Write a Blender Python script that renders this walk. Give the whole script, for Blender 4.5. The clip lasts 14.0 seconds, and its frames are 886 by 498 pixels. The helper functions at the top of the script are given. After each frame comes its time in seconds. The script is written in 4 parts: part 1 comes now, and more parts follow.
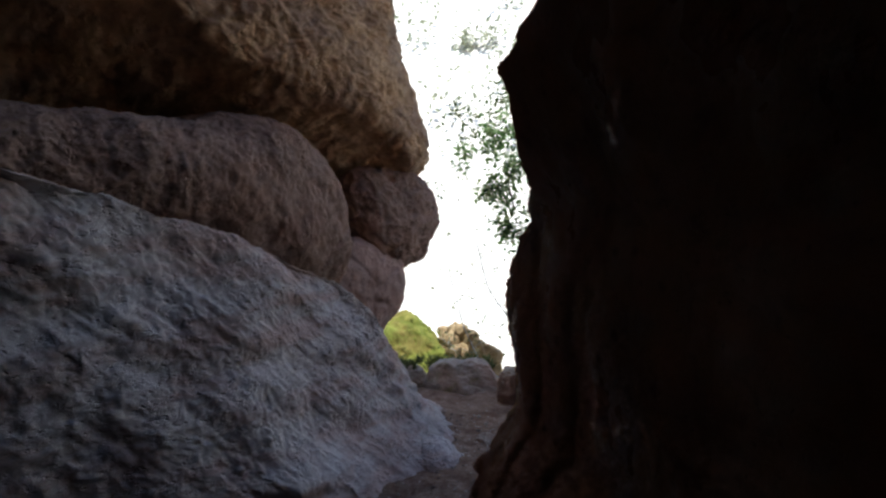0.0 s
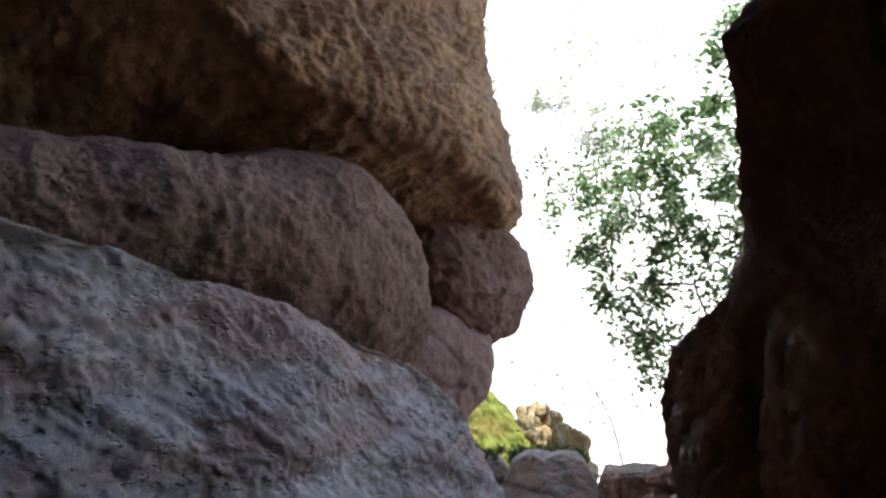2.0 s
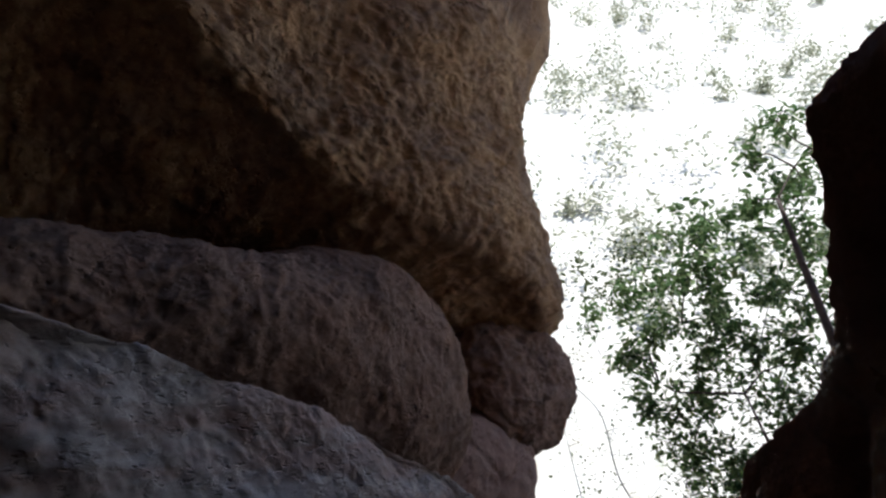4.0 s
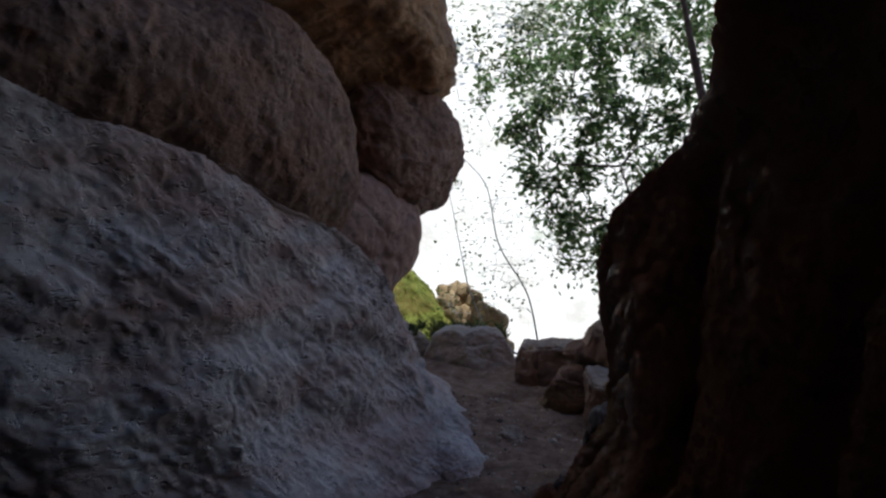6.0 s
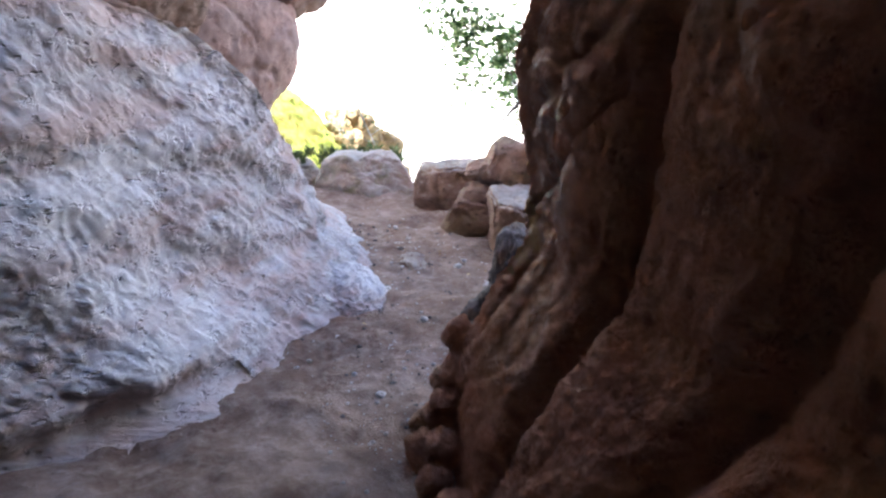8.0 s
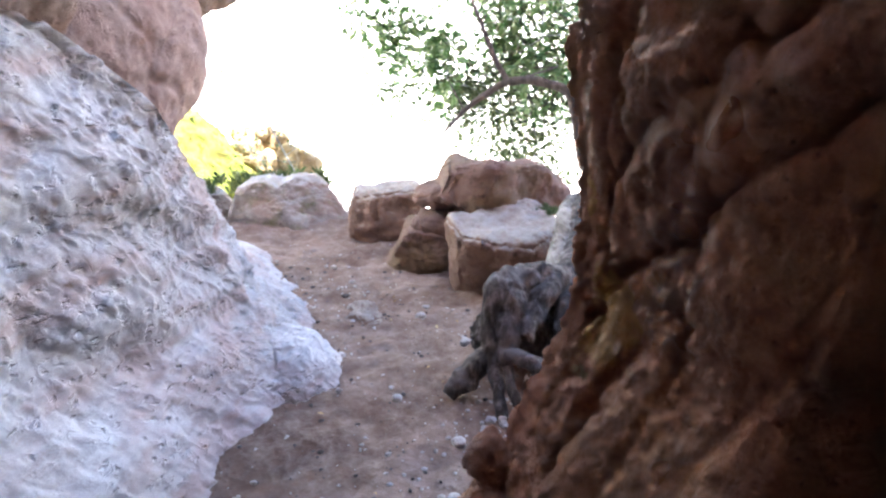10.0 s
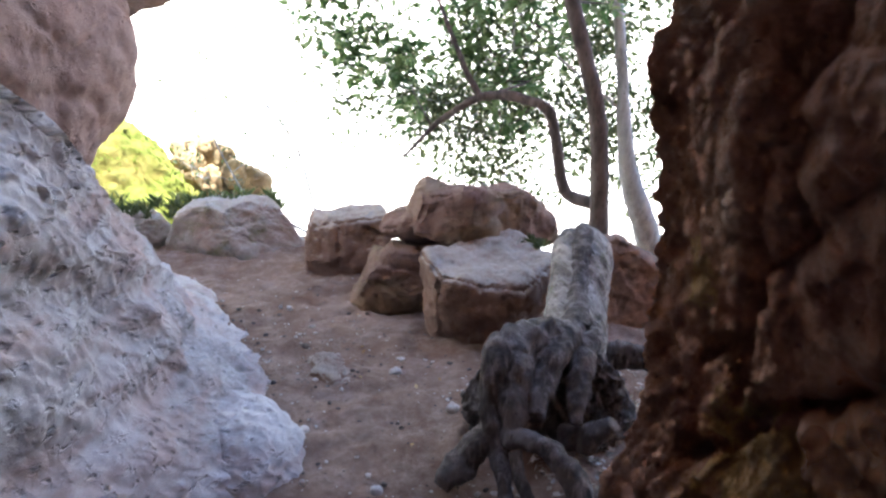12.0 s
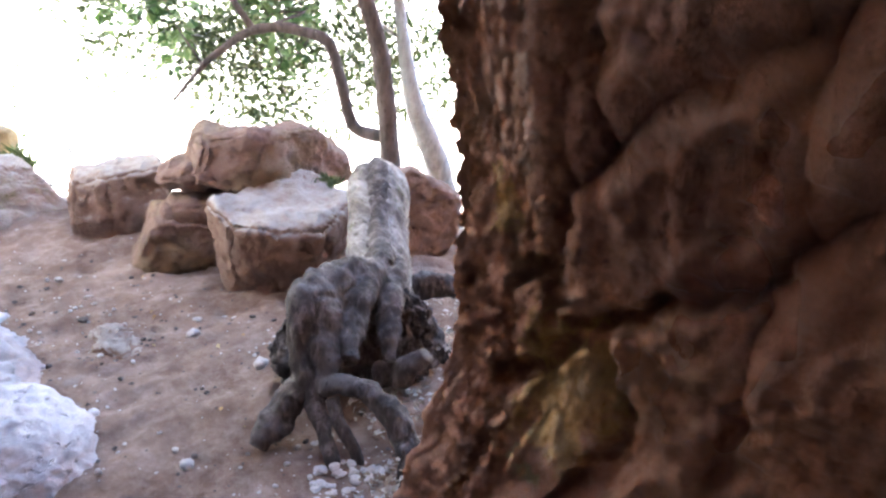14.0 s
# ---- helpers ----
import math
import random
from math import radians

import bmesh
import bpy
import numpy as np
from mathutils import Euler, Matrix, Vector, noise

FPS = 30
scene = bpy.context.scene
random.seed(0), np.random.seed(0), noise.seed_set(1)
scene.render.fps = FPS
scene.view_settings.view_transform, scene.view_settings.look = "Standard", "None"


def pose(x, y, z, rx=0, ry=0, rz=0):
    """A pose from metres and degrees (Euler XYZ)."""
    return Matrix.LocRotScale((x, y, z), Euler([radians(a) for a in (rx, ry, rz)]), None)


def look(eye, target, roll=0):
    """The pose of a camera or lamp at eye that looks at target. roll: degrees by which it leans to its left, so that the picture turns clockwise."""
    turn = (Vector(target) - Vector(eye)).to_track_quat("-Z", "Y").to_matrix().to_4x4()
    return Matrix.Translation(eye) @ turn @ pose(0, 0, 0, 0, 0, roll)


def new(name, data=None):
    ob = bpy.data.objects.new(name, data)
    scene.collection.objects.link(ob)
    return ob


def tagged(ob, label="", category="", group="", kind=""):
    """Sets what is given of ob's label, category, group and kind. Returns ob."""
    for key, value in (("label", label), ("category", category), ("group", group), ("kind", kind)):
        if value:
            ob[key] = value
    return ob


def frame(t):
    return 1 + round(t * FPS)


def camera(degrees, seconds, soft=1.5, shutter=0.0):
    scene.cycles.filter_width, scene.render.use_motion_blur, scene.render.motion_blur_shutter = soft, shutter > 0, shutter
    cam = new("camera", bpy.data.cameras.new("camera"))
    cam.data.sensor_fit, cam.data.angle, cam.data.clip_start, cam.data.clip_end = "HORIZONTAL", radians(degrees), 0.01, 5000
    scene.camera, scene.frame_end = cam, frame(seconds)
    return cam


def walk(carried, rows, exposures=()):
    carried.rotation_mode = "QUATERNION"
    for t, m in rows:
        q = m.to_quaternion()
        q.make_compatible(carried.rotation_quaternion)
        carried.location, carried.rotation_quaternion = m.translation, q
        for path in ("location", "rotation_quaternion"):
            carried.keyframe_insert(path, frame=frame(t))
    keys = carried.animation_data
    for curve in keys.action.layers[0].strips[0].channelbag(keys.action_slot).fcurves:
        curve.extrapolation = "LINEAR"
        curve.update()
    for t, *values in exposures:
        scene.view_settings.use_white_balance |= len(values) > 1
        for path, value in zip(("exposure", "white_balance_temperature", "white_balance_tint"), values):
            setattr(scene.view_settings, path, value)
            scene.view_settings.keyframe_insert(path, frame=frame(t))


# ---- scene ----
cam = camera(64.1, 14.0, soft=2.35)
# the clip's camera opens up as it leaves the dark: seconds, stops, white balance
EXPOSURES = [(0, 0.83, 5650, 9), (0.5, 1.5, 5650, 9), (1.0, 1.9, 5650, 9), (1.7, 1.68, 5650, 9), (2.7, 1.08, 5600, 10), (4.8, -0.07, 5650, 11), (5.5, -0.27, 5550, 11), (6.0, 0.13, 5500, 11), (6.5, 0.88, 5450, 10), (7.2, 2.03, 5450, 11), (9.3, 3.98, 5700, 11), (10.0, 3.58, 5650, 10), (10.5, 3.33, 5600, 10), (11.5, 3.03, 5600, 10), (12.3, 2.68, 5600, 10), (13.0, 3.03, 5700, 11), (14.0, 3.83, 5800, 11)]
PATH = [
    (0, (0.075, 0.18, 1.69), (0.044, 2.179, 1.696), -0.6),
    (0.5, (-0.004, 0.502, 1.722), (-0.055, 2.501, 1.774), 0.0),
    (1, (-0.088, 0.804, 1.751), (-0.253, 2.791, 1.906), 0.4),
    (1.5, (-0.149, 1.086, 1.77), (-0.273, 3.069, 1.994), -0.2),
    (2, (-0.212, 1.329, 1.774), (-0.417, 3.31, 1.954), 0.7),
    (2.5, (-0.244, 1.469, 1.806), (-0.481, 3.447, 1.987), -0.2),
    (2.7, (-0.246, 1.494, 1.806), (-0.508, 3.466, 2.016), 1.9),
    (4.8, (-0.307, 1.479, 1.715), (-0.588, 3.385, 2.252), 0.5),
    (5, (-0.302, 1.483, 1.708), (-0.548, 3.42, 2.144), 0.8),
    (5.5, (-0.287, 1.508, 1.684), (-0.417, 3.501, 1.788), 1.4),
    (6, (-0.271, 1.525, 1.639), (-0.246, 3.521, 1.511), 2.5),
    (6.5, (-0.269, 1.562, 1.596), (-0.16, 3.533, 1.276), 2.5),
    (7, (-0.241, 1.658, 1.57), (-0.059, 3.585, 1.065), 1.1),
    (7.2, (-0.221, 1.729, 1.555), (-0.001, 3.642, 1.013), 2.1),
    (9.3, (-0.329, 2.564, 1.42), (0.187, 4.395, 0.803), -1.7),
    (9.5, (-0.342, 2.659, 1.413), (0.213, 4.486, 0.817), -0.9),
    (10, (-0.353, 2.943, 1.428), (0.229, 4.774, 0.869), 0.4),
    (10.5, (-0.358, 3.177, 1.428), (0.219, 5.017, 0.896), 1.1),
    (11, (-0.363, 3.357, 1.43), (0.35, 5.155, 0.919), 3.4),
    (11.5, (-0.359, 3.494, 1.449), (0.241, 5.337, 0.957), 3.1),
    (12, (-0.317, 3.536, 1.425), (0.407, 5.323, 0.895), 1.4),
    (12.5, (-0.179, 3.569, 1.421), (0.679, 5.294, 0.883), 1.8),
    (13, (-0.123, 3.589, 1.383), (0.871, 5.207, 0.756), -0.4),
    (13.5, (-0.213, 3.614, 1.392), (0.878, 5.147, 0.715), -0.2),
    (14, (-0.279, 3.62, 1.402), (0.912, 5.073, 0.715), 0.8),
]
walk(cam, [(t, look(eye, target, roll)) for t, eye, target, roll in PATH], EXPOSURES)

# ---- light ----
SUN_ELEV, SUN_AZ = 60.0, 12.0   # height of the sun, and the side it comes from (degrees right of straight behind)
world = bpy.data.worlds.new("sky")
scene.world = world
world.use_nodes = True
wn = world.node_tree.nodes
sky = wn.new("ShaderNodeTexSky")
sky.sky_type = "NISHITA"
sky.sun_disc = False
sky.sun_elevation = radians(SUN_ELEV)
sky.sun_rotation = radians(180 - SUN_AZ)
world.node_tree.links.new(sky.outputs[0], wn["Background"].inputs[0])
wn["Background"].inputs[1].default_value = 0.15
sun = new("sun", bpy.data.lights.new("sun", "SUN"))
sun.data.energy, sun.data.angle, sun.data.color = 5.0, radians(0.5), (1.0, 0.94, 0.84)
sun_from = Vector((math.sin(radians(SUN_AZ)) * math.cos(radians(SUN_ELEV)), -math.cos(radians(SUN_AZ)) * math.cos(radians(SUN_ELEV)), math.sin(radians(SUN_ELEV))))
sun.matrix_world = look(sun_from * 60, (0, 0, 0))


# ---- materials ----
class Nodes:
    """A small helper to wire up one material."""

    def __init__(self, name):
        self.mat = bpy.data.materials.new(name)
        self.mat.use_nodes = True
        self.tree = self.mat.node_tree
        self.bsdf = self.tree.nodes["Principled BSDF"]
        self.bsdf.inputs["Specular IOR Level"].default_value = 0.3
        self.where = self.add("ShaderNodeTexCoord").outputs["Object"]

    def add(self, kind, links=(), **props):
        node = self.tree.nodes.new(kind)
        for key, value in props.items():
            setattr(node, key, value)
        for slot, value in dict(links).items():
            self.put(node.inputs[slot], value)
        return node

    def put(self, slot, value):
        if isinstance(value, bpy.types.NodeSocket):
            self.tree.links.new(value, slot)
        else:
            slot.default_value = value

    def noise(self, scale, detail=6.0, rough=0.6, at=None, twist=0.0):
        return self.add("ShaderNodeTexNoise", {"Vector": at or self.where, "Scale": scale, "Detail": detail, "Roughness": rough, "Distortion": twist}).outputs["Fac"]

    def stretched(self, sx, sy, sz, rot=(0, 0, 0)):
        return self.add("ShaderNodeMapping", {"Vector": self.where, "Scale": (sx, sy, sz), "Rotation": rot}).outputs[0]

    def cells(self, scale, feature="F1", at=None):
        return self.add("ShaderNodeTexVoronoi", {"Vector": at or self.where, "Scale": scale}, feature=feature).outputs["Distance"]

    def ramp(self, fac, stops):
        node = self.add("ShaderNodeValToRGB", {"Fac": fac})
        while len(node.color_ramp.elements) < len(stops):
            node.color_ramp.elements.new(0.5)
        for el, (pos, col) in zip(node.color_ramp.elements, stops):
            el.position = pos
            el.color = (*col, 1) if isinstance(col, tuple) else (col, col, col, 1)
        return node.outputs[0]

    def mix(self, fac, a, b, blend="MIX"):
        node = self.add("ShaderNodeMix", data_type="RGBA", blend_type=blend)
        for slot, value in ((0, fac), (6, a), (7, b)):
            if isinstance(value, tuple) and len(value) == 3:
                value = (*value, 1)
            self.put(node.inputs[slot], value)
        return node.outputs[2]

    def sums(self, a, b, op="ADD"):
        node = self.add("ShaderNodeMath", operation=op)
        self.put(node.inputs[0], a)
        self.put(node.inputs[1], b)
        return node.outputs[0]

    def bump(self, height, strength, distance=0.02, under=None):
        node = self.add("ShaderNodeBump", {"Height": height, "Strength": strength, "Distance": distance})
        if under:
            self.put(node.inputs["Normal"], under)
        return node.outputs[0]

    def done(self, colour, rough=0.85, normal=None):
        self.put(self.bsdf.inputs["Base Color"], (*colour, 1) if isinstance(colour, tuple) else colour)
        self.put(self.bsdf.inputs["Roughness"], rough)
        if normal:
            self.put(self.bsdf.inputs["Normal"], normal)
        return self.mat


def rock_material(name, dark, mid, light, tint=None, tint_amount=0.5, pits=38.0, pit_depth=0.7, grain=1.0, rough=0.88, moss=None, layers=(1, 1, 1.8), cracks_at=0.0, dust=None, streaks=False, patches=(), wet=False):
    """Weathered volcanic rock: broad stains, mottling, pits and grit; dust also paints in light from above."""
    n = Nodes(name)
    broad = n.noise(1.3, 7, 0.62, twist=0.4)
    colour = n.ramp(broad, [(0.30, dark), (0.5, mid), (0.70, light)])
    mott = n.noise(11, 8, 0.7)
    colour = n.mix(n.ramp(mott, [(0.35, 0.0), (0.75, 0.75)]), colour, light)
    colour = n.mix(n.ramp(n.noise(5.5, 6, 0.65, at=n.stretched(1, 1, 2.2)), [(0.52, 0.0), (0.7, 0.7)]), colour, dark)
    if tint:
        colour = n.mix(n.sums(n.ramp(n.noise(1.9, 6, 0.6, at=n.stretched(*layers, (0.35, 0.12, 0))), [(0.45, 0.0), (0.62, 1.0)]), tint_amount, "MULTIPLY"), colour, tint)
    for centre, radius, stain in patches:
        off = n.add("ShaderNodeVectorMath", {0: n.where, 1: centre}, operation="DISTANCE").outputs["Value"]
        blot = n.sums(n.sums(off, 1 / radius, "MULTIPLY"), n.sums(n.noise(14, 6, 0.7), 2.4, "MULTIPLY"), "ADD")
        colour = n.mix(n.ramp(n.sums(blot, 0.4, "MULTIPLY"), [(0.74, 0.85), (0.84, 0.0)]), colour, stain)
    if moss:
        colour = n.mix(n.ramp(n.noise(4.0, 6, 0.7), [(0.5, 0.0), (0.66, 0.8)]), colour, moss)
    drawn = n.stretched(0.5, 0.5, 1.25, (0.5, 0.1, 0)) if streaks else n.where
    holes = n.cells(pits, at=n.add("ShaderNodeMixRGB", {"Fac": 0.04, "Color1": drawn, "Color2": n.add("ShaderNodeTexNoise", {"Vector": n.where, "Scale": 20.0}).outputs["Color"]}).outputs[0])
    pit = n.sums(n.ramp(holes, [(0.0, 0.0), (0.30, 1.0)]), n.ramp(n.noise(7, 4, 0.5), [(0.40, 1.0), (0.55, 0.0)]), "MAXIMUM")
    # shade inside the pits is put into the colour
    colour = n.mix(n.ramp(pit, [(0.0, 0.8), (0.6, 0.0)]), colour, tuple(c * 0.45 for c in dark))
    # larger dents are colour only, their shade painted dark
    dent_shade = n.sums(n.ramp(n.cells(pits * 0.36, at=drawn), [(0.08, 1.0), (0.26, 0.0)]), n.ramp(n.noise(4.5, 4, 0.5), [(0.5, 0.0), (0.6, 1.0)]), "MULTIPLY")
    colour = n.mix(n.sums(dent_shade, 0.6, "MULTIPLY"), colour, tuple(c * 0.6 for c in dark))
    colour = n.mix(n.ramp(n.noise(160, 3, 0.7), [(0.3, 0.28), (0.62, 0.0)]), colour, dark)
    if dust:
        # pale tint on upward faces: dust, and light from above painted in
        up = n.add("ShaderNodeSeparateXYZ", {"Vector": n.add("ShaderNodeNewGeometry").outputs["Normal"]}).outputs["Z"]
        lit_dust = n.sums(n.ramp(up, [(0.45, 0.0), (0.85, 1.0)]), n.ramp(n.noise(16, 6, 0.65), [(0.3, 0.35), (0.6, 0.95)]), "MULTIPLY")
        colour = n.mix(lit_dust, colour, dust)
    bump = n.bump(n.noise(24, 10, 0.72), min(1.0, 0.7 * grain), 0.03 * max(1.0, grain - 0.5))
    if cracks_at:
        bent = n.add("ShaderNodeMixRGB", {"Fac": 0.12, "Color1": n.where, "Color2": n.add("ShaderNodeTexNoise", {"Vector": n.where, "Scale": 3.0, "Detail": 6.0}).outputs["Color"]}).outputs[0]
        edge = n.cells(cracks_at, "DISTANCE_TO_EDGE", at=bent)
        colour = n.mix(n.ramp(edge, [(0.0, 0.6), (0.014, 0.0)]), colour, tuple(c * 0.3 for c in dark))
        bump = n.bump(n.ramp(edge, [(0.0, 0.0), (0.03, 1.0)]), 0.7, 0.02, bump)
    bump = n.bump(pit, pit_depth, 0.012, bump)
    bump = n.bump(n.noise(140, 5, 0.7), 0.5 * grain, 0.004, bump)
    if wet:
        bump = n.bump(n.noise(52, 8, 0.75, at=n.stretched(1, 1, 0.6)), 0.8, 0.016, bump)
        rough = n.ramp(n.noise(1.7, 4, 0.6, at=n.stretched(1, 1, 0.6, (0.6, 0, 0))), [(0.50, rough), (0.62, 0.26)])
    return n.done(colour, rough, bump)


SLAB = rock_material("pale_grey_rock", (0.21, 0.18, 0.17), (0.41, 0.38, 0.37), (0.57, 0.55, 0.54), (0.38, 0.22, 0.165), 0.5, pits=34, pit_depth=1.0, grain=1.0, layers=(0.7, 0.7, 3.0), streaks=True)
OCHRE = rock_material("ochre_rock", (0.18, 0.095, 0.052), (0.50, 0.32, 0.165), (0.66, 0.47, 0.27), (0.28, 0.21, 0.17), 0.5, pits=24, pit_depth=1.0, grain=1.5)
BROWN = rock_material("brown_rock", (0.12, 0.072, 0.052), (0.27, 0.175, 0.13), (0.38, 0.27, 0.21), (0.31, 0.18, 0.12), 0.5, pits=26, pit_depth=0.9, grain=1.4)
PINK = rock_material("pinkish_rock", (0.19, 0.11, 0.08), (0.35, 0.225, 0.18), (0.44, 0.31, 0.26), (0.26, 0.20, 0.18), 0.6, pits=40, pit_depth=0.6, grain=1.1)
CAVE = rock_material("brown_cave_rock", (0.12, 0.07, 0.05), (0.24, 0.155, 0.115), (0.33, 0.23, 0.175))
OCHRE_STAIN = (0.52, 0.32, 0.11)
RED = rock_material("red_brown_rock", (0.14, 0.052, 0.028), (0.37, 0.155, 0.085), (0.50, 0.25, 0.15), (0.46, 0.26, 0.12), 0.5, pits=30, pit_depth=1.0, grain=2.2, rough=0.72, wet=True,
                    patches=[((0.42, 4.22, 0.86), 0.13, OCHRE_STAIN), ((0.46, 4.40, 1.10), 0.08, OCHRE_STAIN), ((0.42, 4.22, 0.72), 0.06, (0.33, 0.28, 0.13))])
# the dust tints below include painted light from above
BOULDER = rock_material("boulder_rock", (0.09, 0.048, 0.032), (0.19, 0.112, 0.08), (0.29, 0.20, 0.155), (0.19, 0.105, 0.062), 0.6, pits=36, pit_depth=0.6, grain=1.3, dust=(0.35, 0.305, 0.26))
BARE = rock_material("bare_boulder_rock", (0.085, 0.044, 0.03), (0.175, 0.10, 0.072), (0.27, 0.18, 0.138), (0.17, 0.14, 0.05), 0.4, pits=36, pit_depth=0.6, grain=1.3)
DUST_LIT = rock_material("dust_lit_boulder_rock", (0.17, 0.13, 0.105), (0.32, 0.265, 0.23), (0.46, 0.41, 0.37), (0.30, 0.18, 0.135), 0.6, pits=40, pit_depth=0.8, grain=1.5, moss=(0.15, 0.17, 0.06), dust=(0.42, 0.39, 0.36))
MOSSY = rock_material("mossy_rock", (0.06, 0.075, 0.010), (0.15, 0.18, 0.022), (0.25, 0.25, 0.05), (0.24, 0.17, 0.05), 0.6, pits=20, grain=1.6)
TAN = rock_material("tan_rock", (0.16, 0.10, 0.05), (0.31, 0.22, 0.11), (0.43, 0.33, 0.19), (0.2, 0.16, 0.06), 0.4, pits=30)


def ground_material():
    n = Nodes("trodden_earth")
    colour = n.ramp(n.noise(1.6, 7, 0.6), [(0.3, (0.115, 0.066, 0.046)), (0.5, (0.185, 0.118, 0.084)), (0.68, (0.30, 0.215, 0.17))])
    colour = n.mix(n.ramp(n.noise(9, 9, 0.75), [(0.45, 0.0), (0.7, 0.7)]), colour, (0.38, 0.30, 0.255))
    colour = n.mix(n.ramp(n.noise(3.7, 8, 0.72), [(0.5, 0.0), (0.64, 0.6)]), colour, (0.13, 0.075, 0.052))
    grit = n.ramp(n.cells(95), [(0.05, 0.0), (0.3, 1.0)])
    few = n.ramp(n.noise(30, 2, 0.5), [(0.5, 1.0), (0.6, 0.0)])
    colour = n.mix(n.ramp(n.sums(grit, few, "MAXIMUM"), [(0.0, 0.5), (0.5, 0.0)]), colour, (0.42, 0.37, 0.33))
    # dry pale grass and bare earth on the slope across the valley
    sep = n.add("ShaderNodeSeparateXYZ", {"Vector": n.where}).outputs["Y"]
    far = n.ramp(n.sums(sep, 0.05, "MULTIPLY"), [(0.47, 0.0), (0.56, 1.0)])
    dry = n.ramp(n.noise(0.7, 8, 0.7), [(0.35, (0.54, 0.50, 0.41)), (0.55, (0.70, 0.66, 0.57)), (0.7, (0.42, 0.42, 0.31))])
    colour = n.mix(far, colour, dry)
    b = n.bump(n.noise(18, 9, 0.7), 1.0, 0.04)
    b = n.bump(n.noise(120, 5, 0.7), 0.7, 0.006, b)
    return n.done(colour, 0.95, b)


def bark_material(name, dark, mid, light, scale=1.0, along=(1, 1, 0.25), turn=(0, 0, 0), moss=None):
    n = Nodes(name)
    streak = n.noise(14 * scale, 8, 0.7, at=n.stretched(*along, turn))
    colour = n.ramp(streak, [(0.3, dark), (0.5, mid), (0.7, light)])
    colour = n.mix(n.ramp(n.noise(5, 5, 0.6), [(0.45, 0.0), (0.7, 0.6)]), colour, light)
    if moss:
        colour = n.mix(n.ramp(n.noise(7, 6, 0.7), [(0.54, 0.0), (0.66, 0.7)]), colour, moss)
    # small pits without relief, their shade painted as dark spots
    pit_shade = n.cells(38 * scale, at=n.stretched(*along, turn))
    colour = n.mix(n.ramp(pit_shade, [(0.08, 0.75), (0.25, 0.0)]), colour, dark)
    b = n.bump(streak, 1.0, 0.025)
    b = n.bump(n.noise(40, 8, 0.75), 0.7, 0.015, b)
    b = n.bump(n.noise(90, 5, 0.7), 0.5, 0.005, b)
    return n.done(colour, 0.85, b)


def leaf_material(name, a, b, c):
    n = Nodes(name)
    rnd = n.add("ShaderNodeNewGeometry").outputs["Random Per Island"]
    colour = n.ramp(rnd, [(0.0, a), (0.55, b), (1.0, c)])
    n.put(n.bsdf.inputs["Transmission Weight"], 0.0)
    mat = n.done(colour, 0.45)
    glow = n.add("ShaderNodeBsdfTranslucent", {"Color": colour})
    both = n.add("ShaderNodeMixShader", {"Fac": 0.45})
    n.tree.links.new(n.bsdf.outputs[0], both.inputs[1])
    n.tree.links.new(glow.outputs[0], both.inputs[2])
    n.tree.links.new(both.outputs[0], n.tree.nodes["Material Output"].inputs[0])
    return mat


EARTH = ground_material()
LOG = bark_material("weathered_grey_wood", (0.03, 0.024, 0.02), (0.16, 0.137, 0.12), (0.40, 0.375, 0.35), 1.2, along=(1, 0.22, 1), turn=(0, 0, 0.6), moss=(0.10, 0.11, 0.04))
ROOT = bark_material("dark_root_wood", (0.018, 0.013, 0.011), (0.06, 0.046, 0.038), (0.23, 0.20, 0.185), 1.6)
BARK = bark_material("brown_bark", (0.035, 0.026, 0.022), (0.088, 0.068, 0.06), (0.16, 0.132, 0.118))
PALEBARK = bark_material("pale_bark", (0.15, 0.145, 0.14), (0.27, 0.27, 0.265), (0.40, 0.40, 0.395))
LEAF = leaf_material("green_leaf", (0.06, 0.12, 0.035), (0.13, 0.20, 0.075), (0.26, 0.33, 0.16))
PALELEAF = leaf_material("pale_leaf", (0.05, 0.075, 0.025), (0.09, 0.115, 0.045), (0.14, 0.155, 0.075))
MOSSLEAF = leaf_material("moss_leaf", (0.12, 0.18, 0.02), (0.22, 0.28, 0.035), (0.32, 0.33, 0.08))
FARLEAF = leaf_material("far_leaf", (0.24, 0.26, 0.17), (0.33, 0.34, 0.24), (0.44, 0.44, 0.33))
DRYLEAF = leaf_material("dry_leaf", (0.22, 0.17, 0.12), (0.36, 0.31, 0.26), (0.55, 0.52, 0.48))
BROWNLEAF = leaf_material("brown_leaf", (0.22, 0.12, 0.04), (0.42, 0.27, 0.11), (0.55, 0.42, 0.22))
PEBBLE = rock_material("pebble_stone", (0.24, 0.20, 0.18), (0.40, 0.36, 0.33), (0.55, 0.52, 0.49), pits=90, pit_depth=0.2)


# ---- shapes ----
RNG = np.random.default_rng(7)
GRAD = RNG.normal(size=(4096, 3))
GRAD /= np.linalg.norm(GRAD, axis=1, keepdims=True)


def corner(i, j, k, salt):
    return (i * 73856093 ^ j * 19349663 ^ k * 83492791 ^ salt * 2654435) & 4095


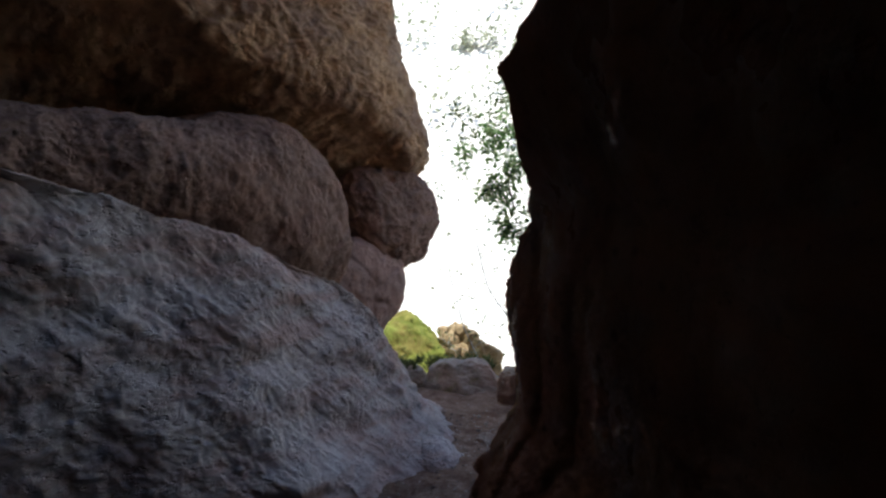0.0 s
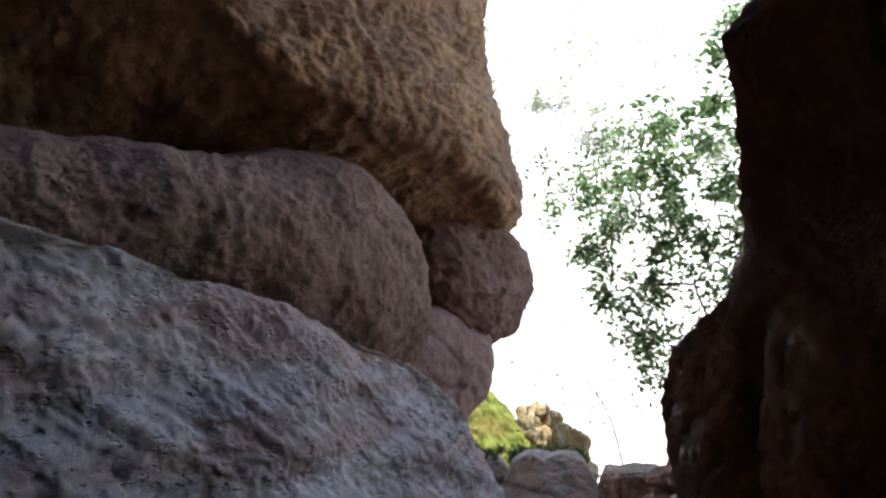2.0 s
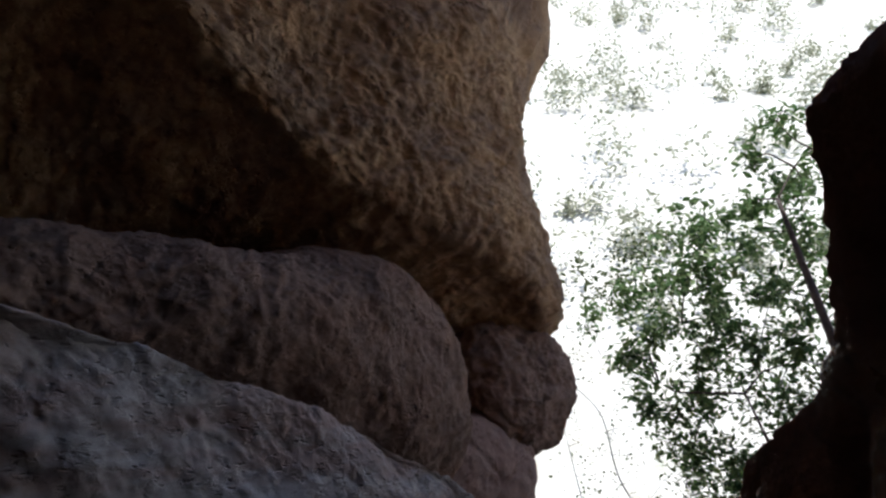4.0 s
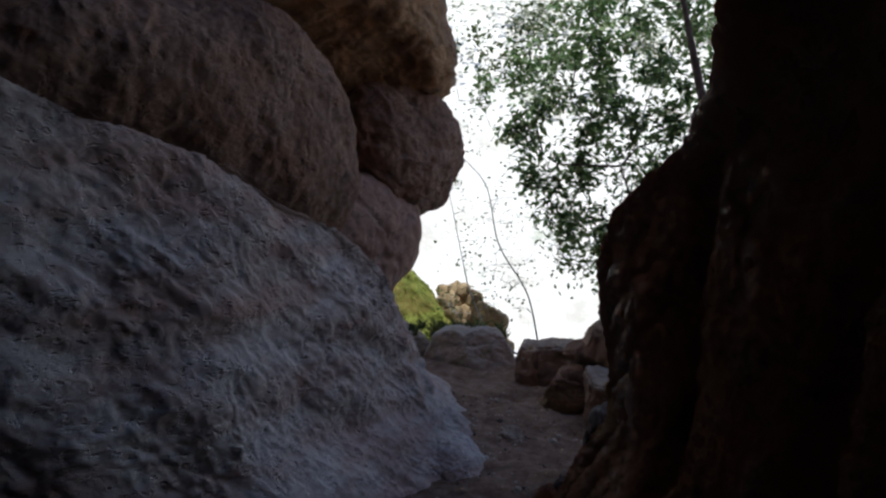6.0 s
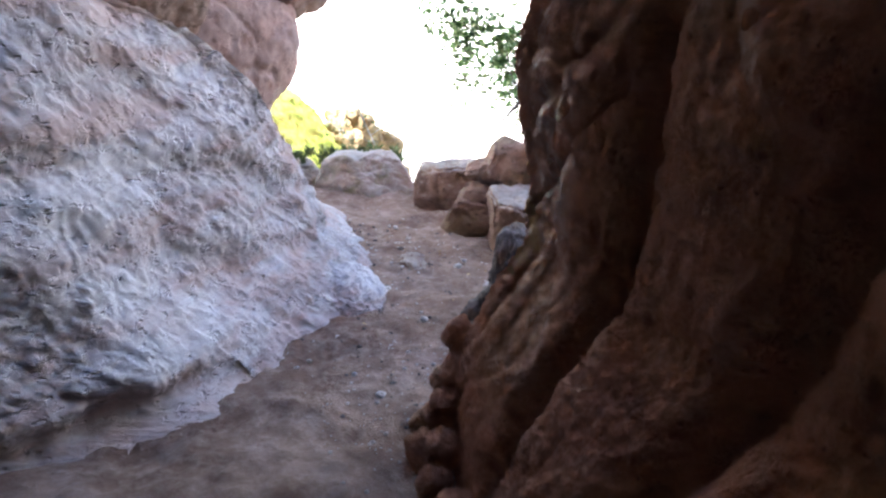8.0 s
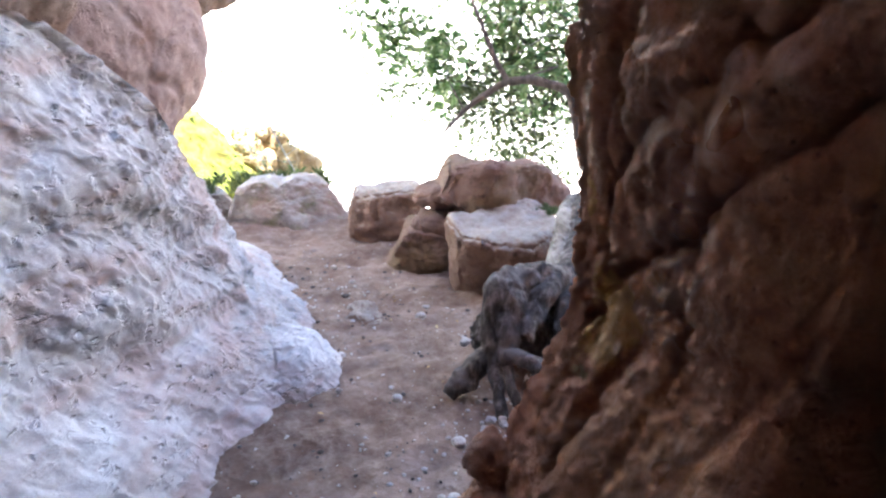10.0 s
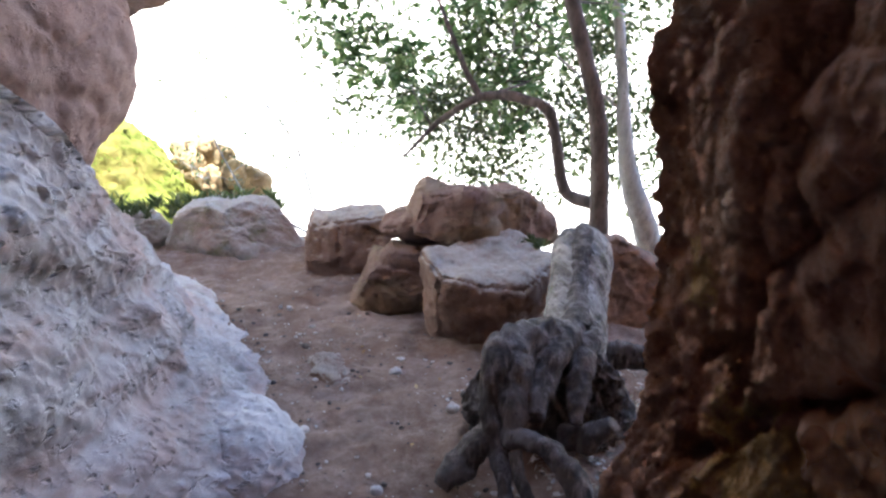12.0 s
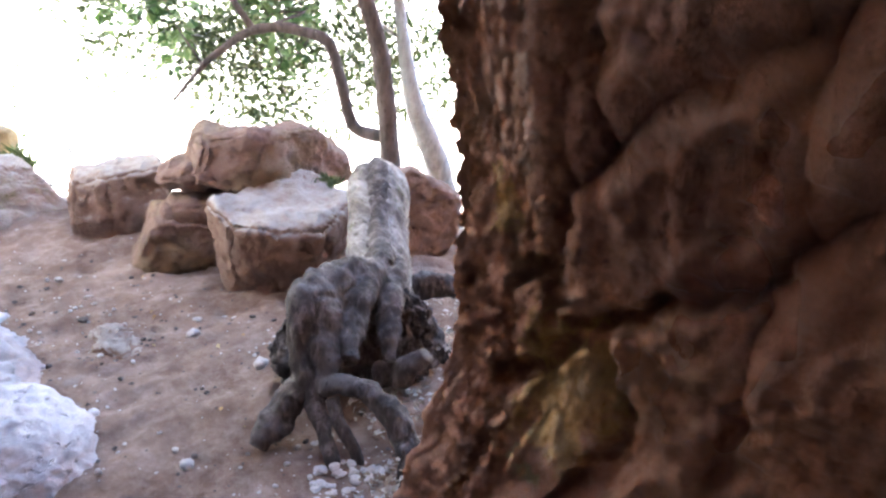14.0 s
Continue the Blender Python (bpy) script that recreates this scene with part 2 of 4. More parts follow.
def perlin(p, salt=0):
    """Gradient noise, about -0.7 to 0.7, at rows of places."""
    base = np.floor(p).astype(np.int64)
    f = p - base
    w = f * f * f * (f * (f * 6 - 15) + 10)
    out = np.zeros(len(p))
    for a in (0, 1):
        for b in (0, 1):
            for c in (0, 1):
                g = GRAD[corner(base[:, 0] + a, base[:, 1] + b, base[:, 2] + c, salt)]
                dot = ((f - (a, b, c)) * g).sum(1)
                out += dot * (w[:, 0] if a else 1 - w[:, 0]) * (w[:, 1] if b else 1 - w[:, 1]) * (w[:, 2] if c else 1 - w[:, 2])
    return out


def fbm(p, scale, octaves=4, salt=0, gain=0.5, ridged=False):
    out, amp, p = np.zeros(len(p)), 1.0, np.asarray(p, float) * scale
    for n in range(octaves):
        v = perlin(p, salt + n * 17)
        out += amp * ((0.35 - np.abs(v)) * 1.6 if ridged else v)
        p, amp = p * 2.03 + 5.2, amp * gain
    return out


def cracks(p, scale, salt=0):
    """Distance to the nearest border between uneven blocks (0 on a crack)."""
    p = np.asarray(p, float) * scale
    base = np.floor(p).astype(np.int64)
    best = np.full((2, len(p)), 9.0)
    for a in (-1, 0, 1):
        for b in (-1, 0, 1):
            for c in (-1, 0, 1):
                cell = base + (a, b, c)
                spot = cell + 0.5 + 0.42 * GRAD[corner(cell[:, 0], cell[:, 1], cell[:, 2], salt)]
                d = np.linalg.norm(spot - p, axis=1)
                best[1] = np.where(d < best[0], best[0], np.minimum(best[1], d))
                best[0] = np.minimum(best[0], d)
    return (best[1] - best[0]) / scale


def mesh_of(name, verts, faces, material, smooth=True):
    me = bpy.data.meshes.new(name)
    me.from_pydata(np.asarray(verts).tolist(), [], np.asarray(faces).tolist() if not isinstance(faces, list) else faces)
    me.materials.append(material)
    me.polygons.foreach_set("use_smooth", [smooth] * len(me.polygons))
    me.update()
    return me


def thing(name, label, category, group="", kind="", at=(0, 0, 0)):
    ob = new(name)
    ob.location = at
    return tagged(ob, label, category, group, kind)


def part(name, me, parent, label=""):
    ob = new(name, me)
    ob.parent = parent
    return tagged(ob, label) if label else ob


def normals(v, faces):
    f = np.asarray(faces)
    n = np.zeros_like(v)
    fn = np.cross(v[f[:, 2]] - v[f[:, 0]], v[f[:, -1] if f.shape[1] == 3 else f[:, 3]] - v[f[:, 1]]) if f.shape[1] == 4 else np.cross(v[f[:, 1]] - v[f[:, 0]], v[f[:, 2]] - v[f[:, 0]])
    for c in range(f.shape[1]):
        np.add.at(n, f[:, c], fn)
    return n / np.maximum(np.linalg.norm(n, axis=1, keepdims=True), 1e-9)


def grid_faces(nu, nv, wrap=False):
    i, j = np.meshgrid(np.arange(nu - 1), np.arange(nv if wrap else nv - 1), indexing="ij")
    k = (j + 1) % nv
    return np.stack([i * nv + j, (i + 1) * nv + j, (i + 1) * nv + k, i * nv + k], -1).reshape(-1, 4)


def weather(v, faces, amp=0.05, scale=1.2, salt=0, blocks=0.0, block_scale=2.0, chips=0.4, strata=0.0, tilt=(0, 0, 1), pits=0.0, grit=0.0, keep=None):
    """Push a surface in and out like broken rock: swells, ridges, chips and cracks between blocks."""
    n = normals(v, faces)
    h = amp * fbm(v, scale, 3, salt) * 1.6 + amp * chips * fbm(v, scale * 5, 4, salt + 5, 0.6, True) * 0.6
    h += amp * 0.16 * chips * fbm(v, scale * 26, 3, salt + 9, 0.6)
    if strata:
        t = np.array(tilt, float) / np.linalg.norm(tilt)
        q = v * 0.55 + np.outer(v @ t, t) * 3.2
        h += strata * (1.6 * fbm(q, 1.1, 3, salt + 61, 0.5) + 0.45 * fbm(q, 3.3, 4, salt + 67, 0.6, True))
    if blocks:
        bent = v + 0.10 * np.stack([fbm(v, 2.0, 3, salt + s) for s in (31, 37, 41)], 1)
        h -= blocks * np.clip(1 - cracks(bent, block_scale, salt) / 0.045, 0, 1) ** 1.5
    if pits:
        h -= pits * np.clip(fbm(v * (1, 1, 1.5), 12, 3, salt + 71, 0.65) - 0.10, 0, 0.4) * 4 * np.clip(fbm(v, 1.4, 2, salt + 73) + 0.45, 0, 1)
    if grit:
        h += grit * fbm(v, 22, 3, salt + 81, 0.65) * 1.5
    if keep is not None:
        h *= keep
    return v + n * h[:, None]


def loft(name, rings, material, **look_of):
    """A closed body from rings of places (rows along the body, columns round it), capped at both ends."""
    nu, nv, _ = rings.shape
    v, faces = rings.reshape(-1, 3), grid_faces(nu, nv, True)
    v = weather(v, faces, **look_of)
    me_faces = faces.tolist() + [list(range(nv)), list(range((nu - 1) * nv, nu * nv))[::-1]]
    return mesh_of(name, v, me_faces, material)


BALLS = {}


def ball(level):
    if level not in BALLS:
        bm = bmesh.new()
        bmesh.ops.create_icosphere(bm, subdivisions=level, radius=1)
        BALLS[level] = (np.array([x.co[:] for x in bm.verts]), np.array([[x.index for x in f.verts] for f in bm.faces]))
        bm.free()
    return BALLS[level]


def rock_mesh(name, centre, right, ahead, outline, depth, material, level=5, square=2.6, back=None, facets=0, **look_of):
    """A boulder: its outline, as (across, up) places about its centre, is swollen by depth towards and away from -ahead."""
    dirs, faces = ball(level)
    right, ahead = Vector(right).normalized(), Vector(ahead).normalized()
    across, up, deep = dirs[:, 0], dirs[:, 2], dirs[:, 1]
    ring = np.array(outline, float)
    ang = np.arctan2(ring[:, 1], ring[:, 0])
    order = np.argsort(ang)
    rad = np.hypot(ring[:, 0], ring[:, 1])[order]
    theta = np.linspace(-np.pi, np.pi, 181)
    r = np.interp(theta, ang[order], rad, period=2 * np.pi)
    soft = np.array([0.15, 0.22, 0.26, 0.22, 0.15])
    r = np.convolve(np.r_[r[-3:-1], r, r[1:3]], soft / soft.sum(), "same")[2:-2]
    flat = np.hypot(across, up)
    size = (np.abs(flat) ** square + np.abs(deep) ** square) ** (-1 / square)
    reach = np.interp(np.arctan2(up, across), theta, r)
    a, b = across * size * reach, up * size * reach
    c = deep * size * np.where(deep > 0, back or depth, depth)
    v = np.array(centre) + a[:, None] * np.array(right) + b[:, None] * np.array((0, 0, 1.0)) + c[:, None] * np.array(ahead)
    if facets:
        rng = np.random.default_rng(look_of.get("salt", 0))
        mid = v.mean(0)
        for _ in range(facets):
            axis = rng.normal(size=3) * (1, 1, 0.8)
            axis /= np.linalg.norm(axis)
            out = (v - mid) @ axis
            lim = out.max() * rng.uniform(0.70, 0.90)
            v = v - np.outer(np.maximum(out - lim, 0) * 0.98, axis)
    return mesh_of(name, weather(v, faces, **look_of), faces, material)


def smooth_path(points, n):
    """A curve through the points, as n places."""
    p = np.array(points, float)
    t = np.r_[0, np.cumsum(np.linalg.norm(np.diff(p[:, :3], axis=0), axis=1))]
    q = np.linspace(0, t[-1], n)
    out = np.stack([np.interp(q, t, p[:, c]) for c in range(p.shape[1])], 1)
    for _ in range(max(1, n // 12)):
        out[1:-1] = (out[:-2] + 2 * out[1:-1] + out[2:]) / 4
    return out


def tube(name, points, material, n=40, m=14, amp=0.3, scale=6.0, salt=0, flat=1.0, lumps=0.0, groove=0.0):
    """A limb along (x, y, z, radius) rows, knobbly by amp times its radius."""
    p = smooth_path(points, n)
    c, rad = p[:, :3], p[:, 3]
    d = np.gradient(c, axis=0)
    d /= np.linalg.norm(d, axis=1, keepdims=True)
    side = np.cross(d, (0.13, 0.21, 0.97))
    side /= np.linalg.norm(side, axis=1, keepdims=True)
    up = np.cross(side, d)
    ang = np.linspace(0, 2 * np.pi, m, endpoint=False)
    rings = c[:, None] + rad[:, None, None] * (np.cos(ang)[None, :, None] * side[:, None] + flat * np.sin(ang)[None, :, None] * up[:, None])
    v = rings.reshape(-1, 3)
    away = v - np.repeat(c, m, 0)
    wobble = fbm(v, scale, 3, salt) * amp + lumps * np.maximum(fbm(v, scale * 0.5, 2, salt + 3), 0)
    if groove:
        top = np.abs((np.tile(ang, n) - np.pi / 2 + np.pi) % (2 * np.pi) - np.pi)
        wobble -= groove * np.exp(-((top / 0.28) ** 2)) * (0.7 + fbm(v, 7, 2, salt + 8)) + 0.06 * np.maximum(fbm(v, 22, 2, salt + 12), 0) * 3
    v = np.repeat(c, m, 0) + away * (1 + wobble)[:, None]
    faces = grid_faces(n, m, True).tolist() + [list(range(m)), list(range((n - 1) * m, n * m))[::-1]]
    return mesh_of(name, v, faces, material)


def leaves_mesh(name, spots, size, material, rng, droop=0.3, long=1.9):
    """Many small folded leaves at the given places, in one mesh."""
    k = len(spots)
    yaw, tilt = rng.uniform(0, 2 * np.pi, k), rng.normal(-droop, 0.5, k)
    s = size * rng.uniform(0.6, 1.35, k)
    d = np.stack([np.cos(yaw) * np.cos(tilt), np.sin(yaw) * np.cos(tilt), np.sin(tilt)], 1)
    side = np.cross(d, rng.normal(0, 0.5, (k, 3)) + (0, 0, 1))
    side /= np.linalg.norm(side, axis=1, keepdims=True)
    lift = np.cross(side, d)
    half = (s / long)[:, None]
    tip = spots + d * s[:, None] * 2
    mid = spots + d * s[:, None]
    v = np.stack([spots, mid + side * half + lift * half * 0.35, tip, mid - side * half + lift * half * 0.35], 1).reshape(-1, 3)
    q = np.arange(k)[:, None] * 4
    faces = np.concatenate([q + (0, 1, 2), q + (0, 2, 3)])
    return mesh_of(name, v, faces, material, smooth=False)


# The left wall runs aslant: s along it, d out of it, z up.
U, N = np.array((0.5708, 0.8211, 0.0)), np.array((0.8211, -0.5708, 0.0))


def on_wall(s, d, z):
    s, d, z = np.broadcast_arrays(np.asarray(s, float), d, z)
    return s[..., None] * U + d[..., None] * N + z[..., None] * np.array((0, 0, 1.0))


# ---- ground ----
def ground_height(x, y):
    z = np.zeros_like(x)
    p = np.stack([x, y, 0 * x], -1).reshape(-1, 3)
    near = np.clip((14 - y) / 4, 0, 1)
    z += 0.045 * fbm(p, 1.3, 3, 3).reshape(x.shape) + near * 0.036 * fbm(p, 5, 5, 8, 0.66).reshape(x.shape)
    z += 0.09 * np.exp(-(((x + 1.1) / 0.9) ** 2 + ((y - 3.6) / 0.7) ** 2))
    past = 0.755 * (x - 0.85) + 0.656 * (y - 8.55)
    z -= 0.45 * np.clip((past - 0.12) / 0.35, 0, 1) * np.clip((y - 5.8) / 1.0, 0, 1)
    over = np.clip(np.maximum((y - 9.3) / 4.0, np.where(y > 6, (past - 0.3) / 3.5, 0)), 0, 1)
    z -= 2.2 * over * over * (3 - 2 * over)
    z += np.clip(y - 17, 0, 70) * 0.98 + np.clip(y - 24, 0, 60) * 0.25 * fbm(p, 0.07, 3, 9).reshape(x.shape)
    z += np.clip(np.abs(x) - 16, 0, 60) * 0.35 * np.clip((y - 8) / 12, 0, 1)
    return z


def stretch(lo, hi, n, fine_lo, fine_hi, step):
    fine = np.arange(fine_lo, fine_hi, step)
    k = np.linspace(0, 1, n)[1:] ** 3
    return np.r_[(fine_lo + (lo - fine_lo) * k)[::-1], fine, fine_hi + (hi - fine_hi) * k]


gx, gy = stretch(-400, 400, 70, -2.2, 3.0, 0.028), stretch(-60, 400, 90, 2.6, 10.0, 0.028)
GX, GY = np.meshgrid(gx, gy, indexing="ij")
gv = np.stack([GX, GY, ground_height(GX, GY)], -1).reshape(-1, 3)
ground = tagged(new("ground", mesh_of("ground", gv, grid_faces(len(gx), len(gy)), EARTH)), "trodden reddish-brown earth path with grit and dust", "ground", kind="structure")


# ---- left wall ----
def slab():
    """The long pale slab: a flared foot, a steep face and a rounded crest that runs down towards the way out."""
    foot = np.array([(-4.9, 0.5), (-2.8, 3.0), (-1.5, 4.14), (-0.56, 4.62), (-0.30, 5.3), (0.00, 5.85), (0.12, 6.28), (0.10, 7.0), (-0.02, 7.9), (-0.25, 8.5), (-1.0, 9.2)])
    crest = np.array([(-4.9, 1.2, 2.8), (-3.0, 2.35, 2.5), (-2.13, 3.55, 2.16), (-1.53, 4.42, 1.88), (-1.23, 4.84, 1.74), (-0.81, 5.48, 1.48), (-0.58, 5.80, 1.22), (-0.50, 6.1, 0.95), (-0.42, 6.6, 0.70), (-0.50, 7.4, 0.42), (-0.9, 8.6, 0.2)])
    t = np.r_[np.linspace(0, 1.5, 40)[:-1], np.linspace(1.5, 7, 380), np.linspace(7, 10, 50)[1:]]
    k = np.arange(11)
    soft = lambda a: np.convolve(np.r_[[a[0]] * 12, a, [a[-1]] * 12], np.hanning(25) / np.hanning(25).sum(), "valid")
    f = np.stack([soft(np.interp(t, k, foot[:, c])) for c in (0, 1)], 1)
    c = np.stack([soft(np.interp(t, k, crest[:, i])) for i in (0, 1, 2)], 1)
    v = np.linspace(0, 1, 150)
    inward = np.interp(v, [0, 0.04, 0.1, 0.25, 0.4, 0.67, 0.9, 1], [0, 0.12, 0.22, 0.50, 0.62, 0.80, 0.93, 1.0])
    lift = np.interp(v, [0, 0.04, 0.9, 0.97, 1], [-0.06, 0.02, 0.93, 0.99, 1.0])
    face = np.empty((len(t), len(v), 3))
    face[:, :, :2] = f[:, None] + (c[:, None, :2] - f[:, None]) * inward[None, :, None]
    face[:, :, 2] = c[:, None, 2] * lift[None]
    # a worn reddish band halfway up, and steps in the face
    rel = face[:, :, 2] / c[:, None, 2]
    out = (f - c[:, :2]) / np.linalg.norm(f - c[:, :2], axis=1, keepdims=True)
    wave = fbm(face.reshape(-1, 3), 0.9, 2, 5).reshape(rel.shape) * 0.16
    step = -0.045 * np.exp(-(((rel - 0.50 + wave) / 0.045) ** 2)) + 0.035 * np.exp(-(((rel - 0.60 + wave) / 0.05) ** 2)) - 0.03 * np.exp(-(((rel - 0.27 + wave) / 0.035) ** 2))
    face[:, :, :2] += out[:, None] * step[:, :, None]
    # hollow along the foot of the near half
    hollow = np.exp(-(((face[:, :, 2] - 0.09) / 0.075) ** 2)) * np.clip((3.5 - t[:, None]) / 0.8, 0, 1) ** 0.5 * np.clip((t[:, None] - 0.5), 0, 1)
    back = (c[:, :2] - f)
    back /= np.linalg.norm(back, axis=1, keepdims=True)
    face[:, :, :2] += back[:, None] * (0.34 * hollow)[:, :, None]
    shelf = np.stack([np.c_[c[:, :2] + back * far, c[:, 2] + dz] for far, dz in ((0.06, -0.004), (0.2, -0.04), (0.5, -0.06), (1.2, -0.1))], 1)
    under = np.c_[c[:, :2] + back * 1.2, np.full(len(t), -0.3)][:, None]
    low = np.c_[f, np.full(len(t), -0.3)][:, None]
    rings = np.concatenate([face, shelf, under, low], 1)
    return loft("slab", rings[:, ::-1], SLAB, amp=0.05, scale=1.6, salt=11, blocks=0.004, block_scale=1.4, chips=0.4, strata=0.022, tilt=(0.30, 0.50, 0.80), pits=0.016, grit=0.006)


tagged(new("rock_slab", slab()), "long pale grey weathered rock slab with reddish bands", "rock")


def overhang():
    """The great boulder above: a weathered face, a dark underside, and a rounded end by the way out."""
    sk = [-4, 1.5, 2.94, 3.4, 3.86, 4.41, 4.9, 5.4, 5.9]
    u = np.r_[np.linspace(0, 0.55, 40)[:-1], np.linspace(0.55, 1, 230), np.linspace(1.01, 1.3, 40), np.linspace(1.32, 1.6, 12)]
    d_face = lambda s: np.interp(s, sk, [-4.7, -4.3, -4.08, -3.98, -3.9, -3.88, -3.95, -4.1, -4.3])
    z_lit = lambda s: np.interp(s, [-4, 1.5, 2.2, 2.6, 2.98, 3.23, 3.7, 4.17, 4.74, 5.18, 5.9], [5.0, 4.8, 4.1, 3.6, 3.27, 3.05, 2.95, 2.86, 2.67, 2.46, 2.42])
    z_low = lambda s: np.interp(s, sk, [2.66, 2.52, 2.54, 2.58, 2.50, 2.33, 2.31, 2.30, 2.30])
    d_low = lambda s: np.interp(s, sk, [-6.0, -5.6, -5.3, -5.1, -4.8, -4.6, -4.5, -4.5, -4.6])
    end = lambda z: np.interp(z, [2.34, 2.60, 2.82, 2.98, 3.42, 3.83, 4.13, 4.38, 4.91, 5.45, 7.4], [5.79, 5.96, 5.96, 5.89, 5.64, 5.55, 5.49, 5.59, 5.91, 5.98, 5.77])
    rings = []
    for a in u:
        s = -4 + 9.75 * min(a, 1)
        zl, zt, df, dl = z_low(s), z_lit(s), d_face(s), d_low(s)
        # the unseen height up to 16 m is added to block sun and sky
        z = np.r_[np.linspace(zl, zt, 44), np.linspace(zt, 4.6, 120)[1:] if zt < 4.3 else np.linspace(zt, zt + 0.2, 120)[1:], np.linspace(max(4.6, zt + 0.2), 16.0, 50)[1:]]
        lean = np.interp(z, [zl, zl + 0.45 * (zt - zl), zt - 0.05, zt, zt + 0.10, max(3.9, zt + 0.2), 5.6, 16.0], [dl, df - 0.62 * (df - dl), df - 0.17, df - 0.03, df, df - 0.06, df - 0.1, df - 1.2])
        ss = -4 + (end(z) + 4) * min(a, 1)
        turn = max(0, min(a, 1) - 0.9) / 0.1
        lean = lean - 0.22 * turn ** 3 - max(0, a - 1) * 3.4
        ss = ss - max(0, a - 1) * 0.35
        front = on_wall(ss, lean, z)
        deep = -8.5
        rear = on_wall(np.array([ss[-1], ss[0]]), deep, np.array([16.0, zl + 0.02]))
        rings.append(np.concatenate([front, rear]))
    return loft("overhang", np.array(rings), OCHRE, amp=0.06, scale=1.3, salt=21, blocks=0.008, block_scale=1.2, chips=1.2, strata=0.022, tilt=(-0.4, -0.5, 0.75), pits=0.009, grit=0.007)


tagged(new("overhanging_boulder", overhang()), "huge overhanging ochre-brown boulder, rough and weathered", "rock")

WALL_ROCKS = dict(right=U, ahead=-N)


def long_boulder():
    """The long boulder wedged between slab and overhang: a level top, a bulging face and a blunt rounded end."""
    along = np.r_[np.linspace(0.4, 1.6, 30)[:-1], np.linspace(1.6, 4.35, 190)[:-1], 4.75 - 0.40 * (1 - np.linspace(0, 1, 26)) ** 2]
    ang = np.r_[np.linspace(-0.62, 0.62, 130), np.linspace(0.62, 1.38, 24)[1:-1]] * np.pi
    rings = []
    for a in along:
        high = np.interp(a, [0.4, 1.9, 2.25, 2.7, 3.3, 3.75, 4.03, 4.25, 4.75], [2.66, 2.56, 2.52, 2.56, 2.67, 2.70, 2.62, 2.46, 2.28])
        low = np.interp(a, [0.4, 1.9, 2.25, 2.9, 3.4, 3.9, 4.6], [2.2, 1.96, 1.88, 1.68, 1.5, 1.32, 1.32])
        front = np.interp(a, [0.4, 1.9, 3.0, 3.8, 4.3, 4.6], [-4.25, -4.02, -3.84, -3.80, -3.90, -4.05])
        shut = math.sqrt(max(0.0004, 1 - max(0.0, (a - 4.1) / 0.652) ** 2.6))
        mid, half, deep = (high + low) / 2 - 0.05 * (1 - shut), (high - low) / 2 * shut, 0.75 * max(shut, 0.3)
        c, n = np.cos(ang), np.sin(ang)
        d = front - 0.75 + deep * np.sign(c) * np.abs(c) ** 0.62
        rings.append(on_wall(a, d, mid + half * np.sign(n) * np.abs(n) ** 0.8))
    return loft("boulder", np.array(rings), BROWN, amp=0.06, scale=1.7, salt=31, chips=0.6, strata=0.005, tilt=(0.6, 0.5, 0.6), pits=0.012, grit=0.008)


tagged(new("boulder", long_boulder()), "long rounded brown boulder wedged above a rock slab", "rock")
tagged(new("boulder", rock_mesh("boulder", on_wall(5.16, -4.3, 1.995), outline=[(-0.5, 0.25), (-0.2, 0.4), (0.28, 0.40), (0.54, 0.32), (0.67, 0.14), (0.66, -0.02), (0.50, -0.24), (0.28, -0.41), (-0.16, -0.34), (-0.47, -0.2)],
       depth=0.26, back=0.8, material=BROWN, level=6, square=3.0, facets=0, amp=0.06, scale=2.1, salt=33, chips=1.1, strata=0.012, **WALL_ROCKS)), "fist-shaped brown boulder wedged under an overhang", "rock")
tagged(new("boulder", rock_mesh("boulder", on_wall(4.70, -4.28, 1.305), outline=[(-0.55, 0.2), (-0.1, 0.5), (0.32, 0.42), (0.58, 0.32), (0.56, 0.0), (0.45, -0.24), (0.28, -0.4), (0.0, -0.55), (-0.55, -0.3)],
       depth=0.28, back=0.8, material=PINK, level=6, square=2.8, facets=6, amp=0.035, scale=2.2, salt=35, chips=0.9, blocks=0.02, block_scale=2.2, **WALL_ROCKS)), "pinkish cracked boulder resting on a pale rock slab", "rock")


# ---- right wall ----
# cracks near the corner, as (y, z) lines with a depth
CRACKS = [
    ([(4.36, 0.95), (4.26, 1.05), (4.15, 1.21), (4.06, 1.30), (3.95, 1.36), (3.7, 1.5)], 0.0675),
    ([(4.15, 1.21), (4.15, 1.27), (4.17, 1.4), (4.12, 1.6)], 0.045),
    ([(4.37, 0.5), (4.39, 0.74), (4.37, 0.9), (4.36, 0.95)], 0.06),
    ([(4.40, 0.76), (4.13, 0.99), (4.02, 1.05), (3.9, 1.17), (3.8, 1.26), (3.5, 1.5)], 0.06),
    ([(3.95, 1.26), (3.88, 1.38), (3.8, 1.6)], 0.0375),
    ([(4.13, 0.99), (4.1, 0.8), (4.15, 0.55)], 0.03375),
]


